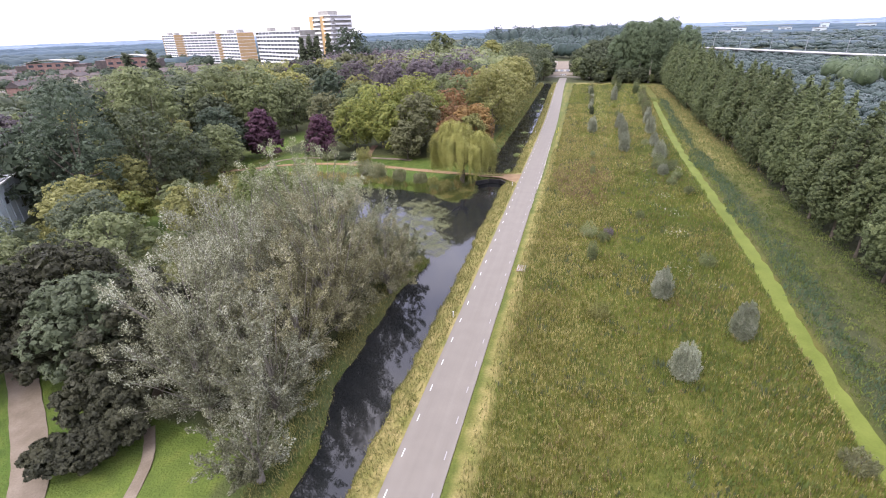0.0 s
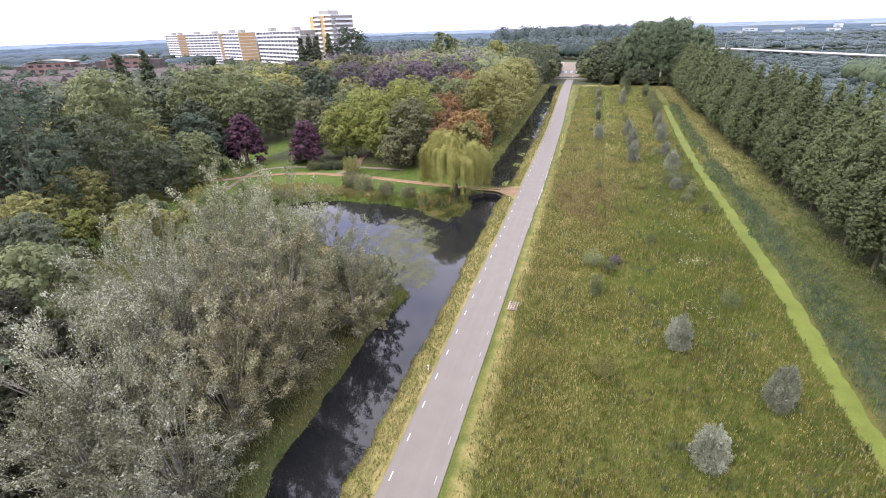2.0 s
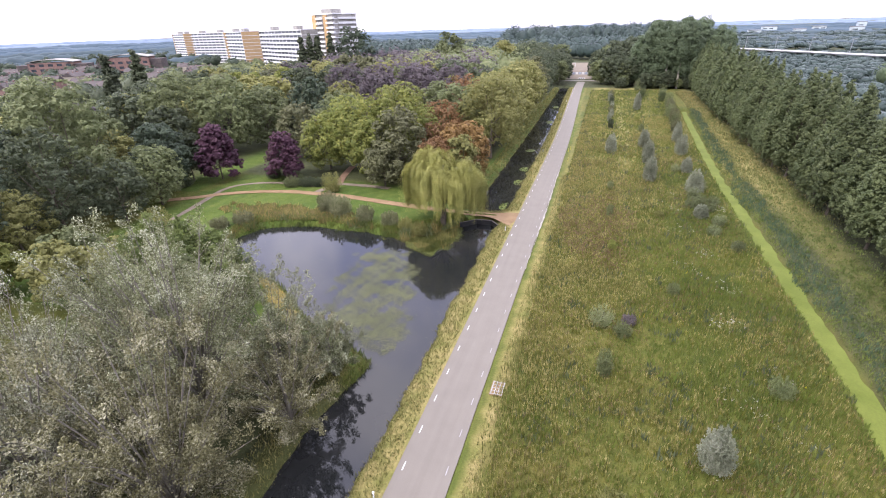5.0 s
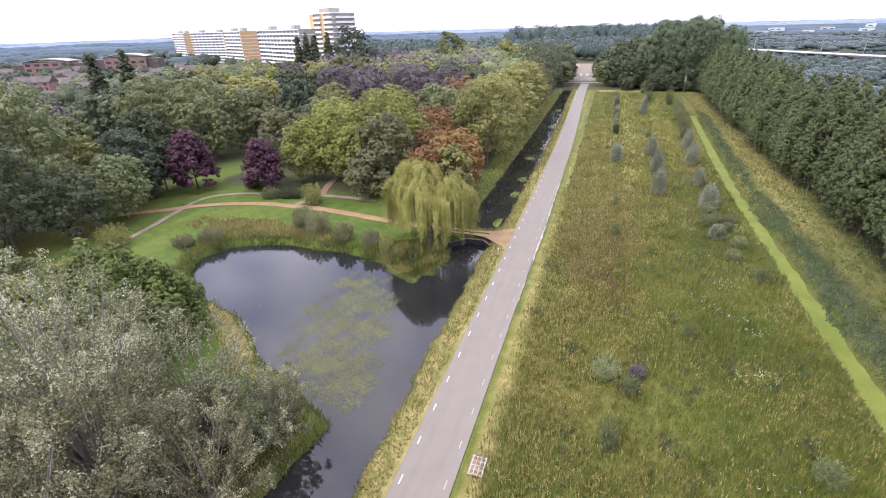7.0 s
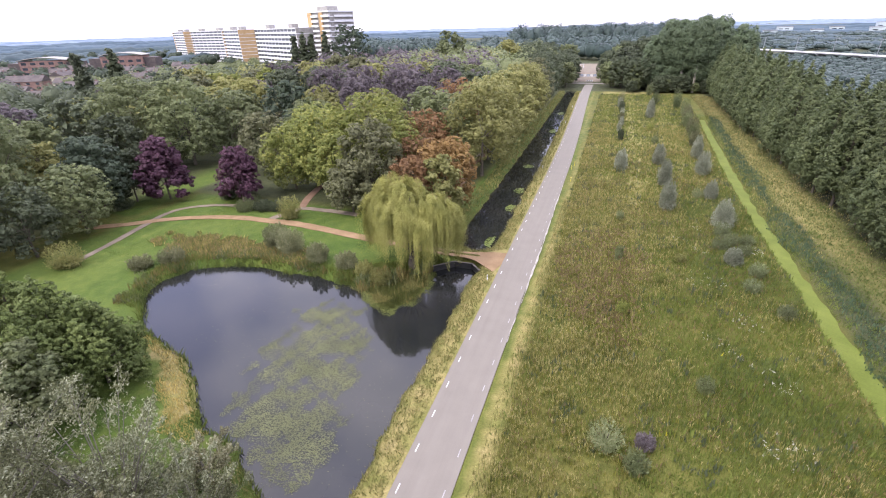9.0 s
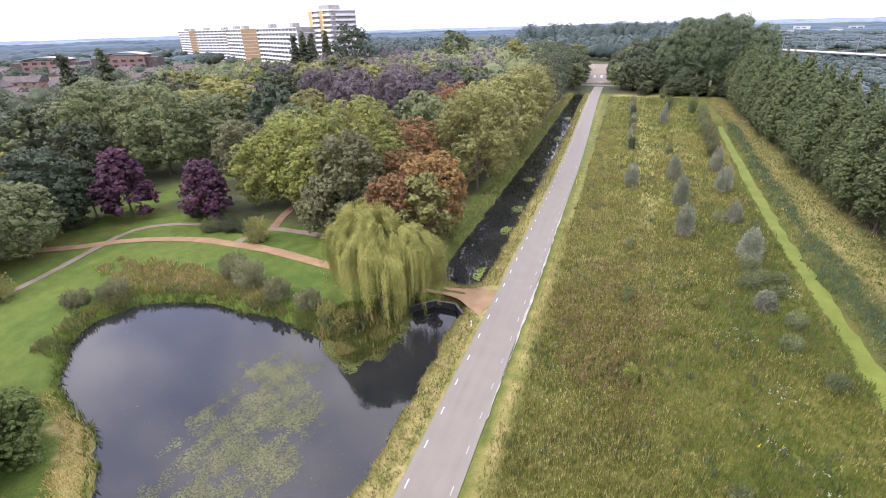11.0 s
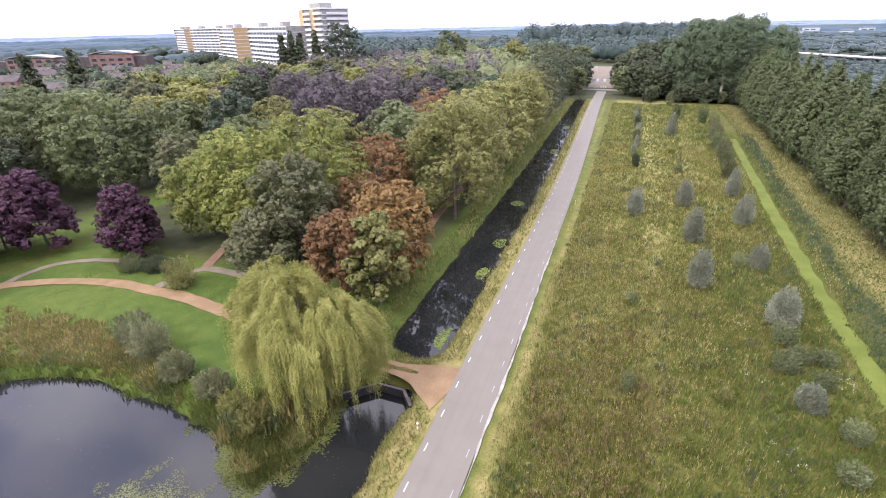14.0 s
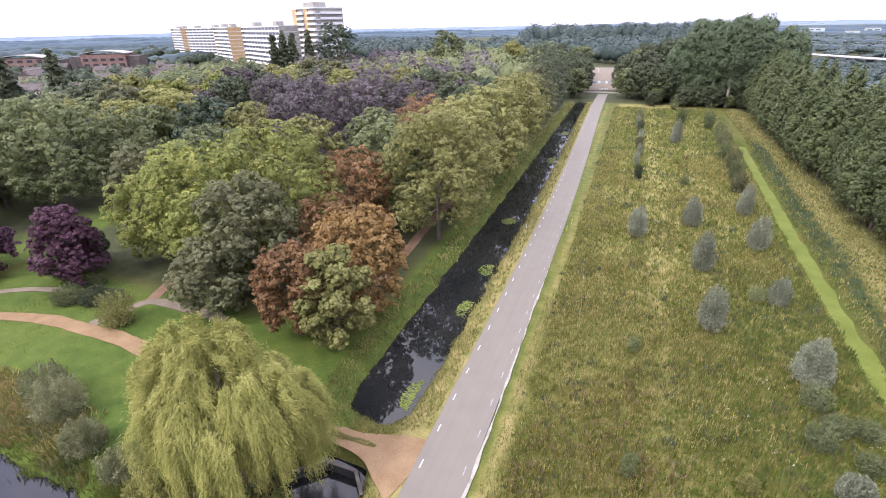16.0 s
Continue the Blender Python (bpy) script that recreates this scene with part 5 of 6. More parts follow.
stuff("reeds", blades(rg, x, y, height(x, y), rg.uniform(0.4, 1.1, len(x)), rg.uniform(0.025, 0.055, len(x)), 0.45), LEAF["rushgreen"], "green reeds fringing the pond", "reeds")
for mat, tone, share in (("umber", "faded brown", 1.7), ("golden", "golden dry", 2.6), ("rushgreen", "fresh green", 1.9), ("reed", "olive and straw-coloured", 1.6)):
    x, y = scatter(26000, -72, -38, 91, 104, lambda x, y: (water_edge(x, y) > 0.9) & (((x + 55.5) / 12.5) ** 2 + ((y - 97.2) / 3.6) ** 2 + 0.6 * wave(x, y, 1.4, 61) + share * rg.random(len(x)) < 1.5))
    stuff("reeds", blades(rg, x, y, height(x, y), rg.uniform(0.3, 0.8, len(x)), rg.uniform(0.03, 0.06, len(x)), 0.5), LEAF[mat], tone + " reeds on the pond bank", "reeds")
for mat, tone, lo, hi, hgt in (("darkgrass", "dark green sedge overhanging the pond's edge", -0.5, 0.9, 0.7), ("sage", "grey-green water mint along the pond bank", 0.1, 2.8, 0.5), ("rustherb", "reddish loosestrife going to seed along the pond bank", 0.3, 2.6, 0.6)):
    stuff("reeds", clumps(9000, -64, -20, 79, 104, lambda x, y: (water_edge(x, y) > lo) & (water_edge(x, y) < hi + 0.6 * wave(x, y, 0.9, 121)) & (wave(x, y, 0.8, 123 + int(10 * lo)) > 0.1) & off_path(x, y), hgt, 0.06, 6), LEAF[mat], tone, "reeds")
x, y = scatter(24000, -50, -30, 60, 78, lambda x, y: (water_edge(x, y) > 0.5) & (water_edge(x, y) < 2.7 + 0.7 * wave(x, y, 0.8, 88)) & (rg.random(len(x)) < 0.7))
stuff("reeds", blades(rg, x, y, height(x, y), rg.uniform(0.2, 0.5, len(x)), rg.uniform(0.025, 0.05, len(x)), 0.5), LEAF["golden"], "pale dry grass fringe on the peninsula", "reeds")
WEED = np.array([(-33.6, 94.4), (-30.0, 92.4), (-26.0, 90.2), (-22.9, 89.0), (-21.2, 92.0), (-20.9, 97.5), (-22.4, 101.5), (-27.0, 97.0)])
x, y = scatter(90000, -35, -20, 86, 102, lambda x, y: (signed(WEED, x, y) < 0.8 * wave(x, y, 0.9, 87) - 1.4 * rg.random(len(x))) & off_path(x, y))
for pick, mat, tone in ((wave(x, y, 1.1, 89) < 0.25, "sedge", "rough green reeds and water plants below the willow"), (wave(x, y, 1.1, 89) >= 0.25, "reed", "faded brown reeds among the water plants below the willow")):
    stuff("reeds", blades(rg, x[pick], y[pick], np.maximum(height(x[pick], y[pick]), LEVEL), rg.uniform(0.15, 0.45, int(pick.sum())) * np.clip(-signed(WEED, x[pick], y[pick]), 0.3, 1.4), rg.uniform(0.03, 0.06, int(pick.sum())), 0.6), LEAF[mat], tone, "reeds")
x, y = scatter(40000, -34, -20, 93, 104, lambda x, y: (water_edge(x, y) > -0.3) & (water_edge(x, y) < 3.2 + wave(x, y, 0.8, 86)) & (x < -20.4) & off_path(x, y))
stuff("reeds", blades(rg, x, y, height(x, y), rg.uniform(0.3, 0.9, len(x)), rg.uniform(0.03, 0.06, len(x)), 0.5), LEAF["rushgreen"], "lush green herbs on the bank below the willow", "reeds")
for mat, tone, part_of, hgt in (("rustherb", "rusty seeding herbs in the reed bed below the willow", 0, 0.8), ("sage", "grey-green mint in the reed bed below the willow", 1, 0.6), ("fresh", "leafy green herbs at the outer edge of the reed bed", 2, 0.4)):
    def inside(x, y):
        d = signed(WEED, x, y) + 0.5 * wave(x, y, 0.9, 151)
        if part_of == 2:
            return (d < 0.2) & (y < 94.5)
        return (d < -0.3) & (y > 91) & ((wave(x, y, 1.2, 153) > 0) == (part_of == 0)) & off_path(x, y)
    stuff("reeds", clumps(16000, -34, -20.5, 88, 102, inside, hgt, 0.06, 7), LEAF[mat], tone, "reeds")


x, y = scatter(2600, -23, -16, 105.2, 106.6, lambda x, y: np.abs(y - 105.95) < 0.28 + 0.14 * wave(x, y, 1.6, 131))
stuff("lawn_grass", blades(rg, x, y, 0.07 + 0 * x, rg.uniform(0.06, 0.14, len(x)), rg.uniform(0.03, 0.06, len(x)), 0.7), LEAF["rushgreen"], "strip of grass between the wheel tracks")


def pads(n, x0, x1, y0, y1, keep, size):
    x, y = scatter(n, x0, x1, y0, y1, lambda x, y: keep(x, y) & (water_edge(x, y) < -0.5))
    m = len(x)
    a = rg.uniform(0, 6.283, m)[:, None] + np.arange(4)[None] * math.pi / 2
    s = size * rg.uniform(0.5, 1.3, (m, 1))
    tilt = rg.uniform(-0.03, 0.03, (m, 1))
    v = np.stack([x[:, None] + np.cos(a) * s * 1.25, y[:, None] + np.sin(a) * s * rg.uniform(0.5, 1.0, (m, 1)), LEVEL + 0.02 + rg.uniform(0, 0.012, (m, 1)) + np.cos(a) * tilt * s], -1).reshape(-1, 3)
    return v, np.arange(m * 4).reshape(-1, 4)


LILY_BEDS = ((-30.0, 85.8, 4.2, 3.0), (-28.4, 81.0, 5.2, 4.4), (-27.0, 76.0, 5.2, 4.0), (-25.4, 71.0, 5.6, 4.2), (-22.4, 66.6, 3.8, 2.8), (-27.6, 67.6, 2.2, 1.8))


def lily_bed(x, y):
    d = np.min([((x - a) / c) ** 2 + ((y - b) / e) ** 2 for a, b, c, e in LILY_BEDS], axis=0)
    return d + 0.35 * wave(x, y, 0.7, 71) + 0.55 * wave(x, y, 2.3, 73) + 1.8 * rg.random(len(x)) < 1.3


stuff("water_lilies", pads(200000, -40, -17, 62, 92, lily_bed, 0.05), LEAF["lily"], "yellow-green water lilies floating in a loose bed", "water plants")
stuff("water_lilies", pads(60000, -36, -19, 85, 102, lambda x, y: signed(WEED, x, y) < 0.7 + 0.7 * wave(x, y, 1.3, 79) - 1.6 * rg.random(len(x)), 0.085), LEAF["sedge"], "green water plants crowding the corner by the willow", "water plants")
stuff("water_lilies", pads(1300, -58, -16, 62, 95, lambda x, y: wave(x, y, 0.3, 141) > 0.1, 0.04), LEAF["lily"], "scattered floating leaves on the open pond", "water plants")
PATCHES = ((-15.8, 113.5, 1.2, 2.2), (-16.0, 130.0, 1.1, 2.0), (-16.4, 141.0, 1.2, 1.8), (-17.8, 160.5, 1.3, 1.6), (-17.2, 205.0, 1.2, 3.0), (-18.5, 240.0, 1.2, 3.0))
stuff("water_lilies", pads(30000, -20, -14, 110, 250, lambda x, y: sum((((x - a) / c) ** 2 + ((y - b) / d) ** 2 < 1).astype(int) for a, b, c, d in PATCHES) > 0, 0.13), LEAF["rushgreen"], "floating green mats at the canal edge", "water plants")

# ---- built things ----
def wall_seg(parent, a, b, z0, z1, thick, name="wall_panel"):
    d = Vector((b[0] - a[0], b[1] - a[1], 0))
    ang = math.degrees(math.atan2(d.y, d.x))
    m = pose((a[0] + b[0]) / 2, (a[1] + b[1]) / 2, z0, 0, 0, ang)
    part(name, box(m, d.length, thick, z1 - z0, 0.03), SHADE_STONE, parent, "concrete wall coloured black for shade in the culvert mouth")
    part("coping", box(pose((a[0] + b[0]) / 2, (a[1] + b[1]) / 2, z1, 0, 0, ang), d.length + 0.06, thick + 0.08, 0.07, 0.02), DARK_STONE, parent)


culvert = thing("culvert", Matrix.Identity(4), "low concrete culvert headwall where the footpath crosses the water", "culvert")
wall_seg(culvert, (-21.8, 100.9), (-19.2, 103.3), -1.9, -0.02, 0.22)
wall_seg(culvert, (-16.4, 103.3), (-14.9, 101.6), -1.9, -0.02, 0.22)
# closed wall, its black colour in place of a shaded opening
wall_seg(culvert, (-19.2, 103.3), (-16.4, 103.3), -1.9, -0.02, 0.22, "headwall")
part("abutment", box(pose(-19.2, 103.45, -1.9), 0.3, 0.3, 1.6, 0.02), SHADE_STONE, culvert)
part("abutment", box(pose(-16.4, 103.45, -1.9), 0.3, 0.3, 1.6, 0.02), SHADE_STONE, culvert)

drain = thing("inspection_cover", pose(-6.25, 60.6, 0.02, 0, 0, 0), "white concrete grid slab set in the roadside verge", "cover")
part("slab", box(Matrix.Identity(4), 1.3, 2.0, 0.1, 0.02), TAN_PATH, drain)
for k in range(4):
    part("bar", box(pose(-0.52 + 0.35 * k, 0, 0.1), 0.1, 1.9, 0.04), CONCRETE, drain)
for k in range(5):
    part("rail", box(pose(0, -0.86 + 0.43 * k, 0.1), 1.2, 0.09, 0.035), CONCRETE, drain)


def marker_post(x, y, mat, h, label):
    t = thing("marker_post", pose(x, y, float(height(np.array(x), np.array(y)))), label, "post", "marker posts")
    b = bmesh.new()
    bmesh.ops.create_cone(b, cap_ends=True, segments=8, radius1=0.07, radius2=0.06, depth=h, matrix=Matrix.Translation((0, 0, h / 2)))
    part("post", b, mat, t)
    part("cap", box(pose(0, 0, h), 0.16, 0.16, 0.06, 0.02), mat, t)
    part("reflector", box(pose(0, -0.075, h * 0.72), 0.08, 0.02, 0.14), SLATE, t)


for x, y in ((-12.75, 46.3), (-13.1, 99.2), (-13.7, 156), (-14.2, 215), (-14.9, 250), (-15.2, 290)):
    marker_post(x, y, WHITE_WALL, 0.75, "short white marker post on the road verge")
for x, y in ((-7.0, 157.2), (-6.6, 160.5), (-6.3, 147.5)):
    marker_post(x, y, YELLOW_POST, 0.9, "short yellow marker post in the verge")


# flats with white balcony bands
def flats(name, cx, cy, ang, length, depth, floors, step, label, ends=True):
    t = thing(name, pose(cx, cy, 0, 0, 0, ang), label, "apartment building", "far flats")
    H = floors * step
    part("wall", box(Matrix.Identity(4), length, depth, H), CONCRETE, t)
    bays = max(2, int(length / 7))
    pane_me = bpy.data.meshes.new("window")
    b = box(Matrix.Identity(4), length / bays * 0.9, 0.16, step - 1.3)
    b.to_mesh(pane_me)
    b.free()
    pane_me.materials.append(PALE_GLASS)
    for k in range(floors):
        for q in range(bays):
            w = new("window", pane_me)
            w.parent = t
            w.matrix_basis = pose(-length / 2 + length / bays * q + (length / bays * 0.01 if q == 0 else 0), -depth / 2 - 0.09, k * step + 1.27)
    for side in (-1, 1):
        for k in range(floors):
            part("balcony", box(pose(0, side * (depth / 2 + 0.65), k * step), length - 0.2, 1.3, 1.25), WHITE_WALL, t)
            for q in range(max(2, int(length / 7))):
                w = length / max(2, int(length / 7))
                part("window_post", box(pose(-length / 2 + w * (q + 0.5), side * (depth / 2 + 0.1), k * step + 1.25), w * 0.08, 0.25, step - 1.25), WHITE_WALL, t)
    for side in (-1, 1):
        part("end_wall", box(pose(side * (length / 2 + 0.2), 0, 0), 0.5, depth + 2.8, H + 0.6), ORANGE_BRICK if ends else CONCRETE, t, "orange brick end wall" if ends else "grey end wall")
        for k in range(1, floors):
            part("band", box(pose(side * (length / 2 + 0.3), 0, k * step - 0.15), 0.5, depth + 2.9, 0.3), WHITE_WALL, t)
    part("roof", box(pose(0, 0, H), length + 0.4, depth + 2.6, 0.7), WHITE_WALL, t)
    for q in (-0.3, 0.25):
        part("lift_house", box(pose(length * q, 0, H + 0.7), 6, 5, 2.6), CONCRETE, t)
    return t


flats("apartment_building", -240, 371, -32.5, 84, 12, 11, 2.95, "long white-banded apartment block with dark glazing", False)
flats("apartment_building", -343, 443, -31, 46, 14, 11, 2.95, "white-banded apartment block with orange brick ends")
flats("apartment_building", -455, 528, -12, 62, 13, 11, 2.95, "grey apartment block with stacked balconies beyond the park")
flats("apartment_building", -545, 575, -28, 46, 14, 11, 2.95, "distant white-banded apartment block with brick end")

tw = thing("tower_block", pose(-191, 360, 0, 0, 0, -24), "tall white and orange tower block with balconies", "tower block")
part("wall", box(Matrix.Identity(4), 25, 20, 42), CONCRETE, tw)
for k in range(14):
    for x, w in ((-3.2, 8.0), (9.2, 8.5)):
        part("balcony", box(pose(x, -10.7, k * 3), w, 1.5, 1.3), WHITE_WALL, tw)
    part("balcony", box(pose(13.2, 1, k * 3), 1.5, 15, 1.3), WHITE_WALL, tw)
    part("band", box(pose(0, 0, k * 3 - 0.1), 25.5, 20.6, 0.5), WHITE_WALL, tw)
for x, w in ((-10.2, 4.8), (3.2, 4.4)):
    part("brick_pier", box(pose(x, -10.2, 0), w, 1.0, 42.2), ORANGE_BRICK, tw, "orange brick pier")
part("brick_pier", box(pose(-12.5, 0, 0), 1.0, 20.4, 42.2), ORANGE_BRICK, tw, "orange brick pier")
part("roof", box(pose(0, 0, 42), 26, 21.5, 0.8), WHITE_WALL, tw)
part("lift_house", box(pose(-3, 0, 42.8), 12, 9, 3.0), CONCRETE, tw)


# town houses
def gable_house(x, y, ang, w, d, eave, ridge, label, wall_mat):
    t = thing("house", pose(x, y, 0, 0, 0, ang), label, "house", "town houses")
    part("wall", box(Matrix.Identity(4), w, d, eave), wall_mat, t)
    b = bmesh.new()
    o = 0.4
    vs = [b.verts.new(c) for c in ((-w / 2 - o, -d / 2 - o, eave), (w / 2 + o, -d / 2 - o, eave), (w / 2 + o, d / 2 + o, eave), (-w / 2 - o, d / 2 + o, eave), (-w / 2 - o, 0, ridge), (w / 2 + o, 0, ridge))]
    for f in ((0, 1, 5, 4), (2, 3, 4, 5), (0, 4, 3), (1, 2, 5), (3, 2, 1, 0)):
        b.faces.new([vs[i] for i in f])
    part("roof", b, ROOF_TILE, t)
    n = int(w / 5.5)
    for k in range(n):
        px = -w / 2 + w / n * (k + 0.5)
        for z in (0.9, 3.6):
            part("window", box(pose(px, -d / 2 - 0.02, z), 2.2, 0.12, 1.4), GLASS, t)
        stack = part("chimney", box(pose(px + 1.8, 0.4, ridge - 0.9), 0.7, 0.7, 1.5), RED_BRICK, t)
        part("cap", box(pose(px + 1.8, 0.4, ridge + 0.6), 0.86, 0.86, 0.12), CONCRETE, stack)
    return t


rh = random.Random(4)
BEIGE_WALL = plain_mat("beige_render", (0.25, 0.22, 0.17), (0.32, 0.285, 0.225), 0.5, 0.85)
HOUSES = [gable_house(-262, 196, 20, 24, 9, 5.6, 9.2, "terraced row of brick houses with brown tiled roofs", RED_BRICK), gable_house(-300, 214, 20, 18, 9, 5.8, 8.6, "beige terraced row of houses with brown tiled roofs", BEIGE_WALL)]
for x, y, a in ((-250, 232, -65), (-284, 246, 20), (-322, 262, 20), (-345, 232, -65), (-308, 290, 22), (-352, 292, 22), (-292, 318, -60), (-335, 330, 22), (-385, 300, -65), (-372, 345, 20), (-425, 318, 20), (-415, 270, 20), (-455, 300, -65), (-325, 366, 25), (-362, 392, 25), (-430, 400, -60), (-470, 375, 20), (-500, 330, 20), (-540, 400, 22), (-480, 430, 20), (-268, 268, -65), (-400, 235, 20), (-365, 262, 22), (-440, 345, 22), (-310, 342, -62)):
    copy_thing(HOUSES[rh.randrange(2)], pose(x + rh.uniform(-4, 4), y + rh.uniform(-4, 4), 0, 0, 0, a))
for k, line in enumerate((((-236, 200), (-290, 230), (-350, 275), (-420, 335), (-500, 400)), ((-262, 262), (-300, 275), (-330, 310), (-352, 360), (-362, 430)), ((-330, 250), (-380, 245), (-440, 255), (-520, 290)))):
    ribbon("road", line, 11, 0.09, ASPHALT, "grey residential street among the town houses", "road", 0.1, 0.2, seed=20 + k)


def arched_hall(x, y, ang, w, d, h, label):
    t = thing("hall", pose(x, y, 0, 0, 0, ang), label, "hall", "brick halls")
    part("wall", box(Matrix.Identity(4), w, d, h), RED_BRICK, t)
    b = bmesh.new()
    rows = []
    for k in range(9):
        u = -1 + k / 4
        z = h + 0.2 + (1 - u * u) * 2.2
        rows.append([b.verts.new((u * (w / 2 + 0.8), s * (d / 2 + 0.8), z + dz)) for s in (-1, 1) for dz in (0, 0.5)])
    for p, q in zip(rows, rows[1:]):
        for i, j in ((0, 1), (1, 3), (3, 2), (2, 0)):
            b.faces.new((p[i], p[j], q[j], q[i]))
    part("roof", b, CONCRETE, t, "curved pale roof")
    for s in (-1, 1):
        part("wing", box(pose(s * (w / 2 + 5), 1, 0), 10, d - 2, h - 1.5), ROOF_TILE, t)
    for k in range(5):
        for z in (2, 6, 10):
            if z + 2.2 < h:
                part("window", box(pose(-w / 2 + w / 5 * (k + 0.5), -d / 2 - 0.03, z), w / 9, 0.15, 2.0), GLASS, t)


arched_hall(-470, 345, 28, 36, 16, 13, "red brick hall with a curved white roof")
arched_hall(-410, 372, 28, 34, 16, 15, "red brick hall with a curved pale roof")

# shed at the edge of the park
shed = thing("shed", pose(-107.8, 47.6, 0, 0, 0, 40), "pale teal sheet-clad shed with a grey slate roof", "shed")
part("wall", box(Matrix.Identity(4), 22, 30, 9), TEAL_SHEET, shed)
b = bmesh.new()
vs = [b.verts.new(c) for c in ((-11.6, -15.5, 8.9), (11.6, -15.5, 8.9), (11.6, 15.5, 8.9), (-11.6, 15.5, 8.9), (0, -15.5, 10.4), (0, 15.5, 10.4))]
for f in ((0, 4, 5, 3), (1, 2, 5, 4), (0, 1, 4), (2, 3, 5), (3, 2, 1, 0)):
    b.faces.new([vs[i] for i in f])
part("roof", b, SLATE, shed)
for k in range(12):
    part("rib", box(pose(11.06, -14 + 2.5 * k, 0), 0.12, 0.2, 8.8), TEAL_SHEET, shed)
part("gutter", box(pose(11.7, 0, 8.75), 0.2, 31.2, 0.22), WHITE_WALL, shed, "white gutter along the eave")
for y, w, z, hh in ((9.5, 1.2, 2.2, 2.0), (3.0, 1.6, 4.8, 1.2), (-4.5, 1.6, 4.8, 1.2)):
    part("window", box(pose(11.03, y, z), 0.1, w, hh), GLASS, shed)
store = thing("warehouse", pose(-172.6, 86, 0, 0, 0, 59), "white sheet-clad warehouse with a dark plinth behind the trees", "warehouse")
part("plinth", box(Matrix.Identity(4), 32.2, 20.2, 3.4), SLATE, store)
part("wall", box(pose(0, 0, 3.4), 32, 20, 8.6), WHITE_WALL, store)
part("roof", box(pose(0, 0, 12.0), 32.6, 20.6, 0.5, 0.1), WHITE_WALL, store)

# viaduct with lamp posts across the low land
via = thing("viaduct", Matrix.Identity(4), "pale concrete viaduct crossing the low woodland", "viaduct")
va, vb = Vector((112, 560, 0)), Vector((206, 385, 0))
vd = vb - va
va_ang = math.degrees(math.atan2(vd.y, vd.x))
mid = (va + vb) / 2
part("deck", box(pose(mid.x, mid.y, 5.5, 0, 0, va_ang), vd.length, 9, 0.6), SLATE, via)
for s in (-1, 1):
    part("parapet", box(pose(mid.x, mid.y, 6.1, 0, 0, va_ang) @ pose(0, s * 4.4, 0), vd.length, 0.3, 0.4), WHITE_WALL, via)
for k in range(7):
    p = va.lerp(vb, (k + 0.5) / 7)
    part("pier", box(pose(p.x, p.y, -0.1, 0, 0, va_ang), 1.2, 7, 5.4), CONCRETE, via)
for k in range(6):
    p = va.lerp(vb, (k + 0.4) / 6)
    lamp = thing("street_lamp", pose(p.x, p.y, 6.1, 0, 0, va_ang), "tall grey street lamp on the viaduct", "street lamp", "viaduct lamps")
    part("pole", box(Matrix.Identity(4), 0.3, 0.3, 10), GREY_METAL, lamp)
    part("arm", box(pose(0, 1.2, 10), 0.25, 2.6, 0.2), GREY_METAL, lamp)
    head = part("lantern", box(pose(0, 2.4, 9.9), 0.5, 1.0, 0.25), GREY_METAL, lamp)
    part("lens", box(pose(0, 2.4, 9.82), 0.4, 0.85, 0.08), WHITE_WALL, head)

# sports field at the crossing
goal = thing("goal", pose(-27, 440, 0.07), "white football goal on the sand field", "goal")
for s in (-1, 1):
    part("upright", box(pose(s * 3.6, 0, 0), 0.25, 0.25, 2.5), WHITE_WALL, goal)
part("crossbar", box(pose(0, 0, 2.5), 7.5, 0.25, 0.25), WHITE_WALL, goal)
fence = thing("fence", pose(-14, 372, 0.07), "low blue-grey barrier row on the sand field", "fence")
for k in range(9):
    part("panel", box(pose(-8 + 2 * k, 0.3 * (k % 3), 0.3), 1.6, 0.15, 1.3), BLUE_GREY if k % 2 else WHITE_WALL, fence)
    part("post", box(pose(-9 + 2 * k, 0, 0), 0.15, 0.15, 1.7), GREY_METAL, fence)
sign = thing("road_sign", pose(-13.5, 342.5, 0), "low black and white chevron board facing the road", "sign")
for s in (-1, 1):
    part("post", box(pose(s * 1.5, 0, 0), 0.1, 0.1, 1.0), GREY_METAL, sign)
part("board", box(pose(0, -0.08, 0.5), 3.6, 0.06, 0.7), WHITE_WALL, sign)
for k in range(3):
    part("stripe", box(pose(-1.2 + 1.2 * k, -0.13, 0.55), 0.5, 0.03, 0.6), SLATE, sign)


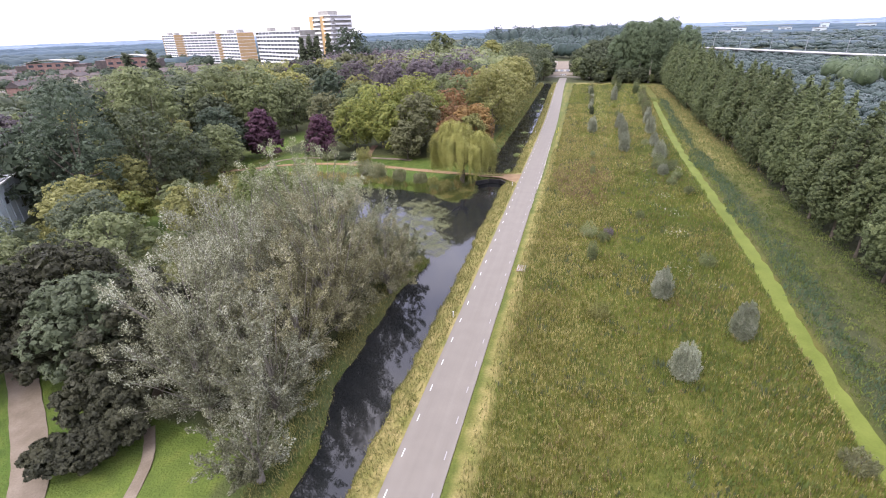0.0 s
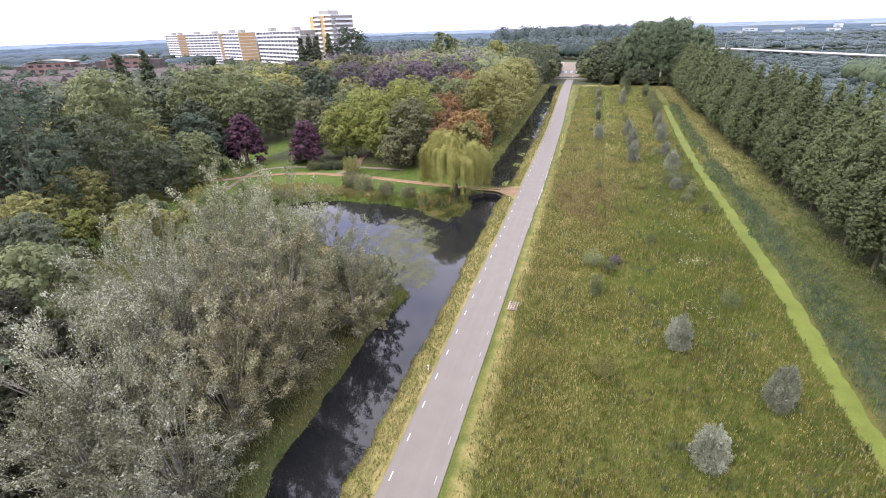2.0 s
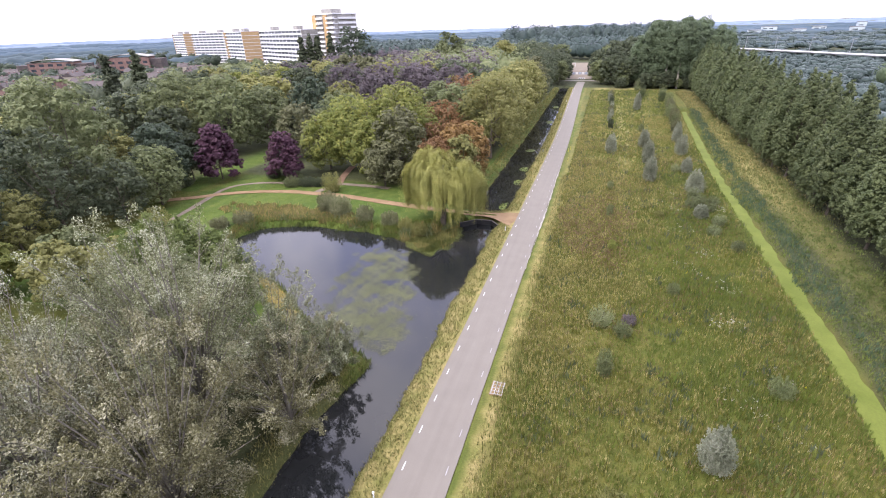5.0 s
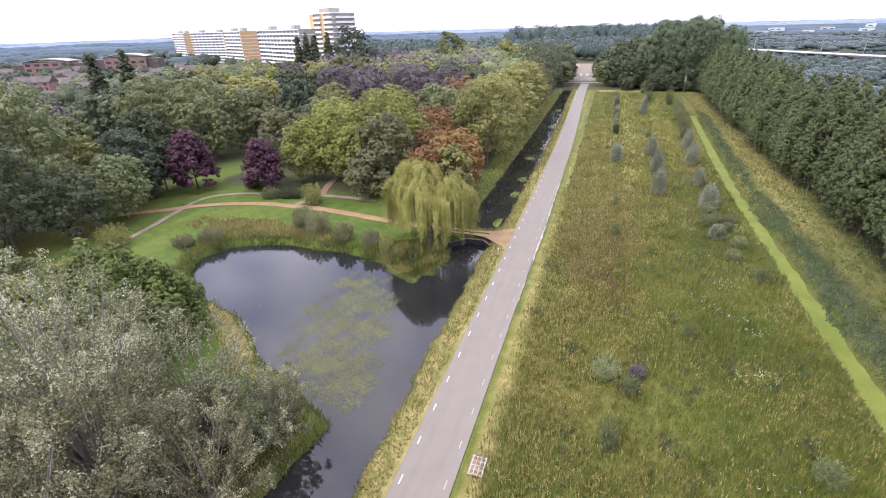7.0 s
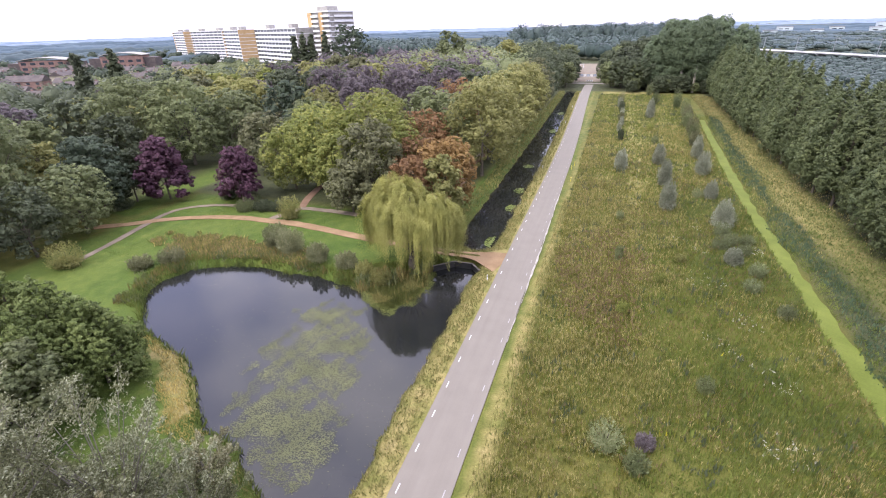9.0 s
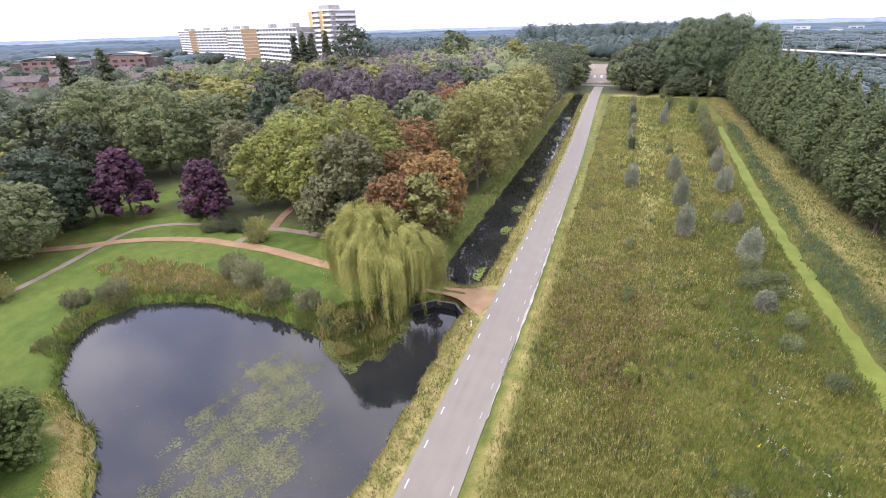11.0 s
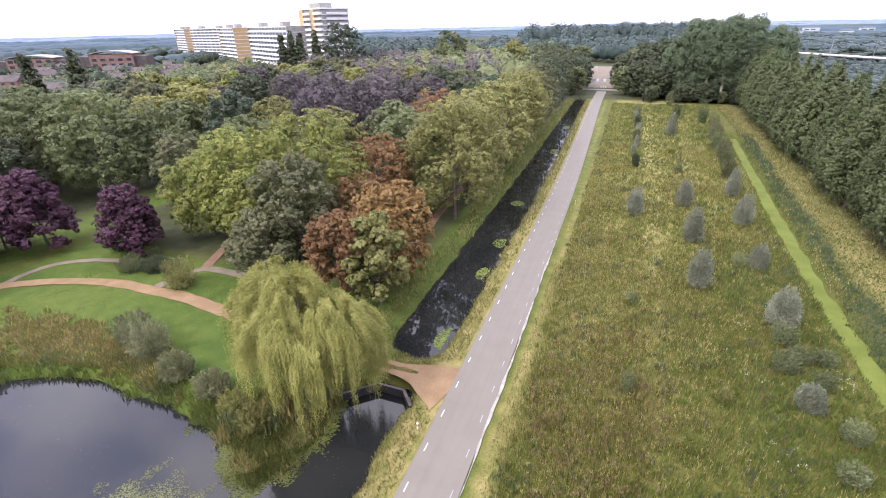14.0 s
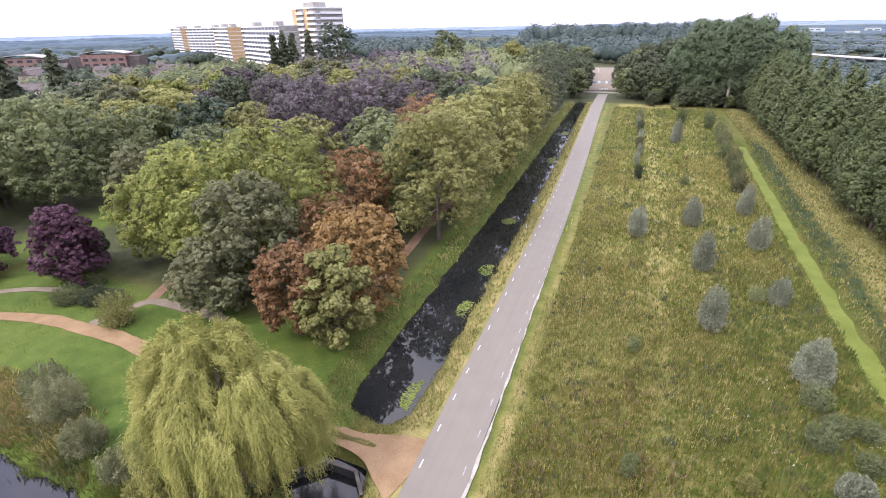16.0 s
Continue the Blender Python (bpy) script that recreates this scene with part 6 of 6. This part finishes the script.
# ---- far woods and plain ----
def far_wood(name, label, n, place, hmin, hmax, rad, per, size, mat, seed):
    """Many crowns in one sheet of foliage: a wood too far to count."""
    r = np.random.default_rng(seed)
    chunks, per = [], int(per * 0.8)
    for _ in range(n):
        x, y = place(r)
        h = r.uniform(hmin, hmax)
        w = rad * r.uniform(0.75, 1.25)
        nn = unit(r.normal(size=(per, 3)) + (0, 0, 0.5))
        bump = 1 + 0.14 * np.sin(nn[:, :1] * 5 + h * 7) * np.cos(nn[:, 1:2] * 5 + x)
        p = np.array([x, y, h * 0.55]) + nn * np.array([w, w, h * 0.48]) * r.uniform(0.8, 1.05, (per, 1)) * bump
        chunks.append(leaves_at(r, p, nn, size, 0.35, 0.8))
        lump = 1 + 0.14 * np.sin(ICO_V[:, :1] * 5 + h * 7) * np.cos(ICO_V[:, 1:2] * 5 + x)
        chunks.append((ICO_V * lump * np.array([w, w, h * 0.48]) * 0.78 + np.array([x, y, h * 0.52]), ICO_F))
    v, f = join(chunks)
    return tagged(mesh_np(name, v, f, mat, smooth=True), label, "woodland", kind="stuff")


def field(x0, x1, y0, y1):
    return lambda r: (r.uniform(x0, x1), r.uniform(y0, y1))


far_wood("woodland", "mixed park woodland beside the canal", 130, field(-150, -48, 262, 480), 12, 19, 7.0, 180, 1.4, LEAF["mid"], 9)
far_wood("woodland", "low mixed woodland in front of the flats", 170, field(-330, -150, 255, 430), 6, 10.5, 6.0, 150, 1.4, LEAF["mid"], 12)
far_wood("woodland", "dull plum woodland behind the park", 90, field(-170, -60, 250, 400), 13, 19, 7.0, 180, 1.4, LEAF["plum"], 10)
far_wood("woodland", "olive woodland behind the park", 70, field(-200, -60, 255, 400), 11, 17, 6.5, 240, 1.25, LEAF["olive"], 13)
far_wood("woodland", "dark woodland at the western park edge", 95, lambda r: (r.uniform(-260, -135), r.uniform(20, 250)), 10, 16, 7.0, 430, 0.85, LEAF["dark"], 11)
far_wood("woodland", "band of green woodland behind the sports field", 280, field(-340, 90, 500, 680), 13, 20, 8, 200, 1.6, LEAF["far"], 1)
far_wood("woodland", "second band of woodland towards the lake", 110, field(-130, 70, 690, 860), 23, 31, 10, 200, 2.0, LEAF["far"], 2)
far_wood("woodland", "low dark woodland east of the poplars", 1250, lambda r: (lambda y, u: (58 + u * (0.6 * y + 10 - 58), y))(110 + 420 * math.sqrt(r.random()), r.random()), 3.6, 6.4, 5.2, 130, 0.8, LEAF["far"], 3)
far_wood("woodland", "silvery willows east of the poplars", 16, lambda r: (r.uniform(112, 152), r.uniform(258, 300)), 10, 14, 6.0, 700, 0.7, LEAF["tall"], 4)
far_wood("woodland", "trees among the houses of the town", 330, field(-700, -225, 170, 640), 6, 12, 6.5, 80, 1.9, LEAF["bluish"], 5)

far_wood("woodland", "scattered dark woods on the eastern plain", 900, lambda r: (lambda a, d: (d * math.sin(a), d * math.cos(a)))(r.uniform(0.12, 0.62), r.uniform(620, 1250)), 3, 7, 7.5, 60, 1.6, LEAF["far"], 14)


# pale works halls far out on the plain
def works_hall(a, d, w, h):
    t = thing("works_hall", pose(d * math.sin(a), d * math.cos(a), 0, 0, 0, -math.degrees(a) + 8), "low pale works hall far out on the plain", "hall", "works halls on the plain")
    part("wall", box(Matrix.Identity(4), w, 24, h, 0.1), TEAL_SHEET, t)
    part("roof", box(pose(0, 0, h), w + 1.2, 25.2, 0.9, 0.2), SLATE, t)
    for k in range(int(w / 12)):
        part("window", box(pose(-w / 2 + 6 + 12 * k, -12.05, h * 0.45), 8, 0.2, 1.8), GLASS, t)


for a, d, w, h in ((0.225, 1250, 22, 7), (0.245, 1500, 30, 9), (0.285, 1230, 18, 8), (0.31, 1480, 24, 8), (0.355, 1300, 20, 9), (0.36, 1600, 16, 14), (0.41, 1650, 36, 9), (0.45, 1000, 26, 6)):
    works_hall(a, d, w, h)


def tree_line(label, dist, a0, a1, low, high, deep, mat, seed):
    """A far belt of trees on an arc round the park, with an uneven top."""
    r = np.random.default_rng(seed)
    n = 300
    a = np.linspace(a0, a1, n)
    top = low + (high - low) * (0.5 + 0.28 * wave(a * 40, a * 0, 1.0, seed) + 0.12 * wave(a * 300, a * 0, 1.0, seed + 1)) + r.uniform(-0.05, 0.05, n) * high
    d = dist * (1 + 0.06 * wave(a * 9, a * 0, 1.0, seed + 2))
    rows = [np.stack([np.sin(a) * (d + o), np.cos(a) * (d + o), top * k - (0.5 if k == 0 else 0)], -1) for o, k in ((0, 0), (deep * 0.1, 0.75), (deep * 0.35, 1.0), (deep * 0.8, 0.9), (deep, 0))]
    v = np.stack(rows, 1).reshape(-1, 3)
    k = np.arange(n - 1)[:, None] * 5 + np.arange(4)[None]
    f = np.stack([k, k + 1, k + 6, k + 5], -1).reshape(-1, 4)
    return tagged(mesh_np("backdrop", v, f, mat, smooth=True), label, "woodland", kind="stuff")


# the further out a belt stands, the more haze its colour holds
for k, (dist, mat) in enumerate(((700, HAZY_TREES), (830, HAZY_TREES), (960, HAZY_TREES), (1120, HAZY_TREES), (1300, HAZY_PLAIN), (1520, HAZY_PLAIN), (1800, HAZY_PLAIN), (2150, HAZY_PLAIN), (2600, HAZY_RIDGE), (3200, HAZY_RIDGE), (3900, HAZY_RIDGE))):
    tree_line("far belt of trees on the plain, coloured with haze", dist, -1.42, -0.42 if dist < 1000 else -0.3, 5, 13, 60, mat, 400 + 3 * k)
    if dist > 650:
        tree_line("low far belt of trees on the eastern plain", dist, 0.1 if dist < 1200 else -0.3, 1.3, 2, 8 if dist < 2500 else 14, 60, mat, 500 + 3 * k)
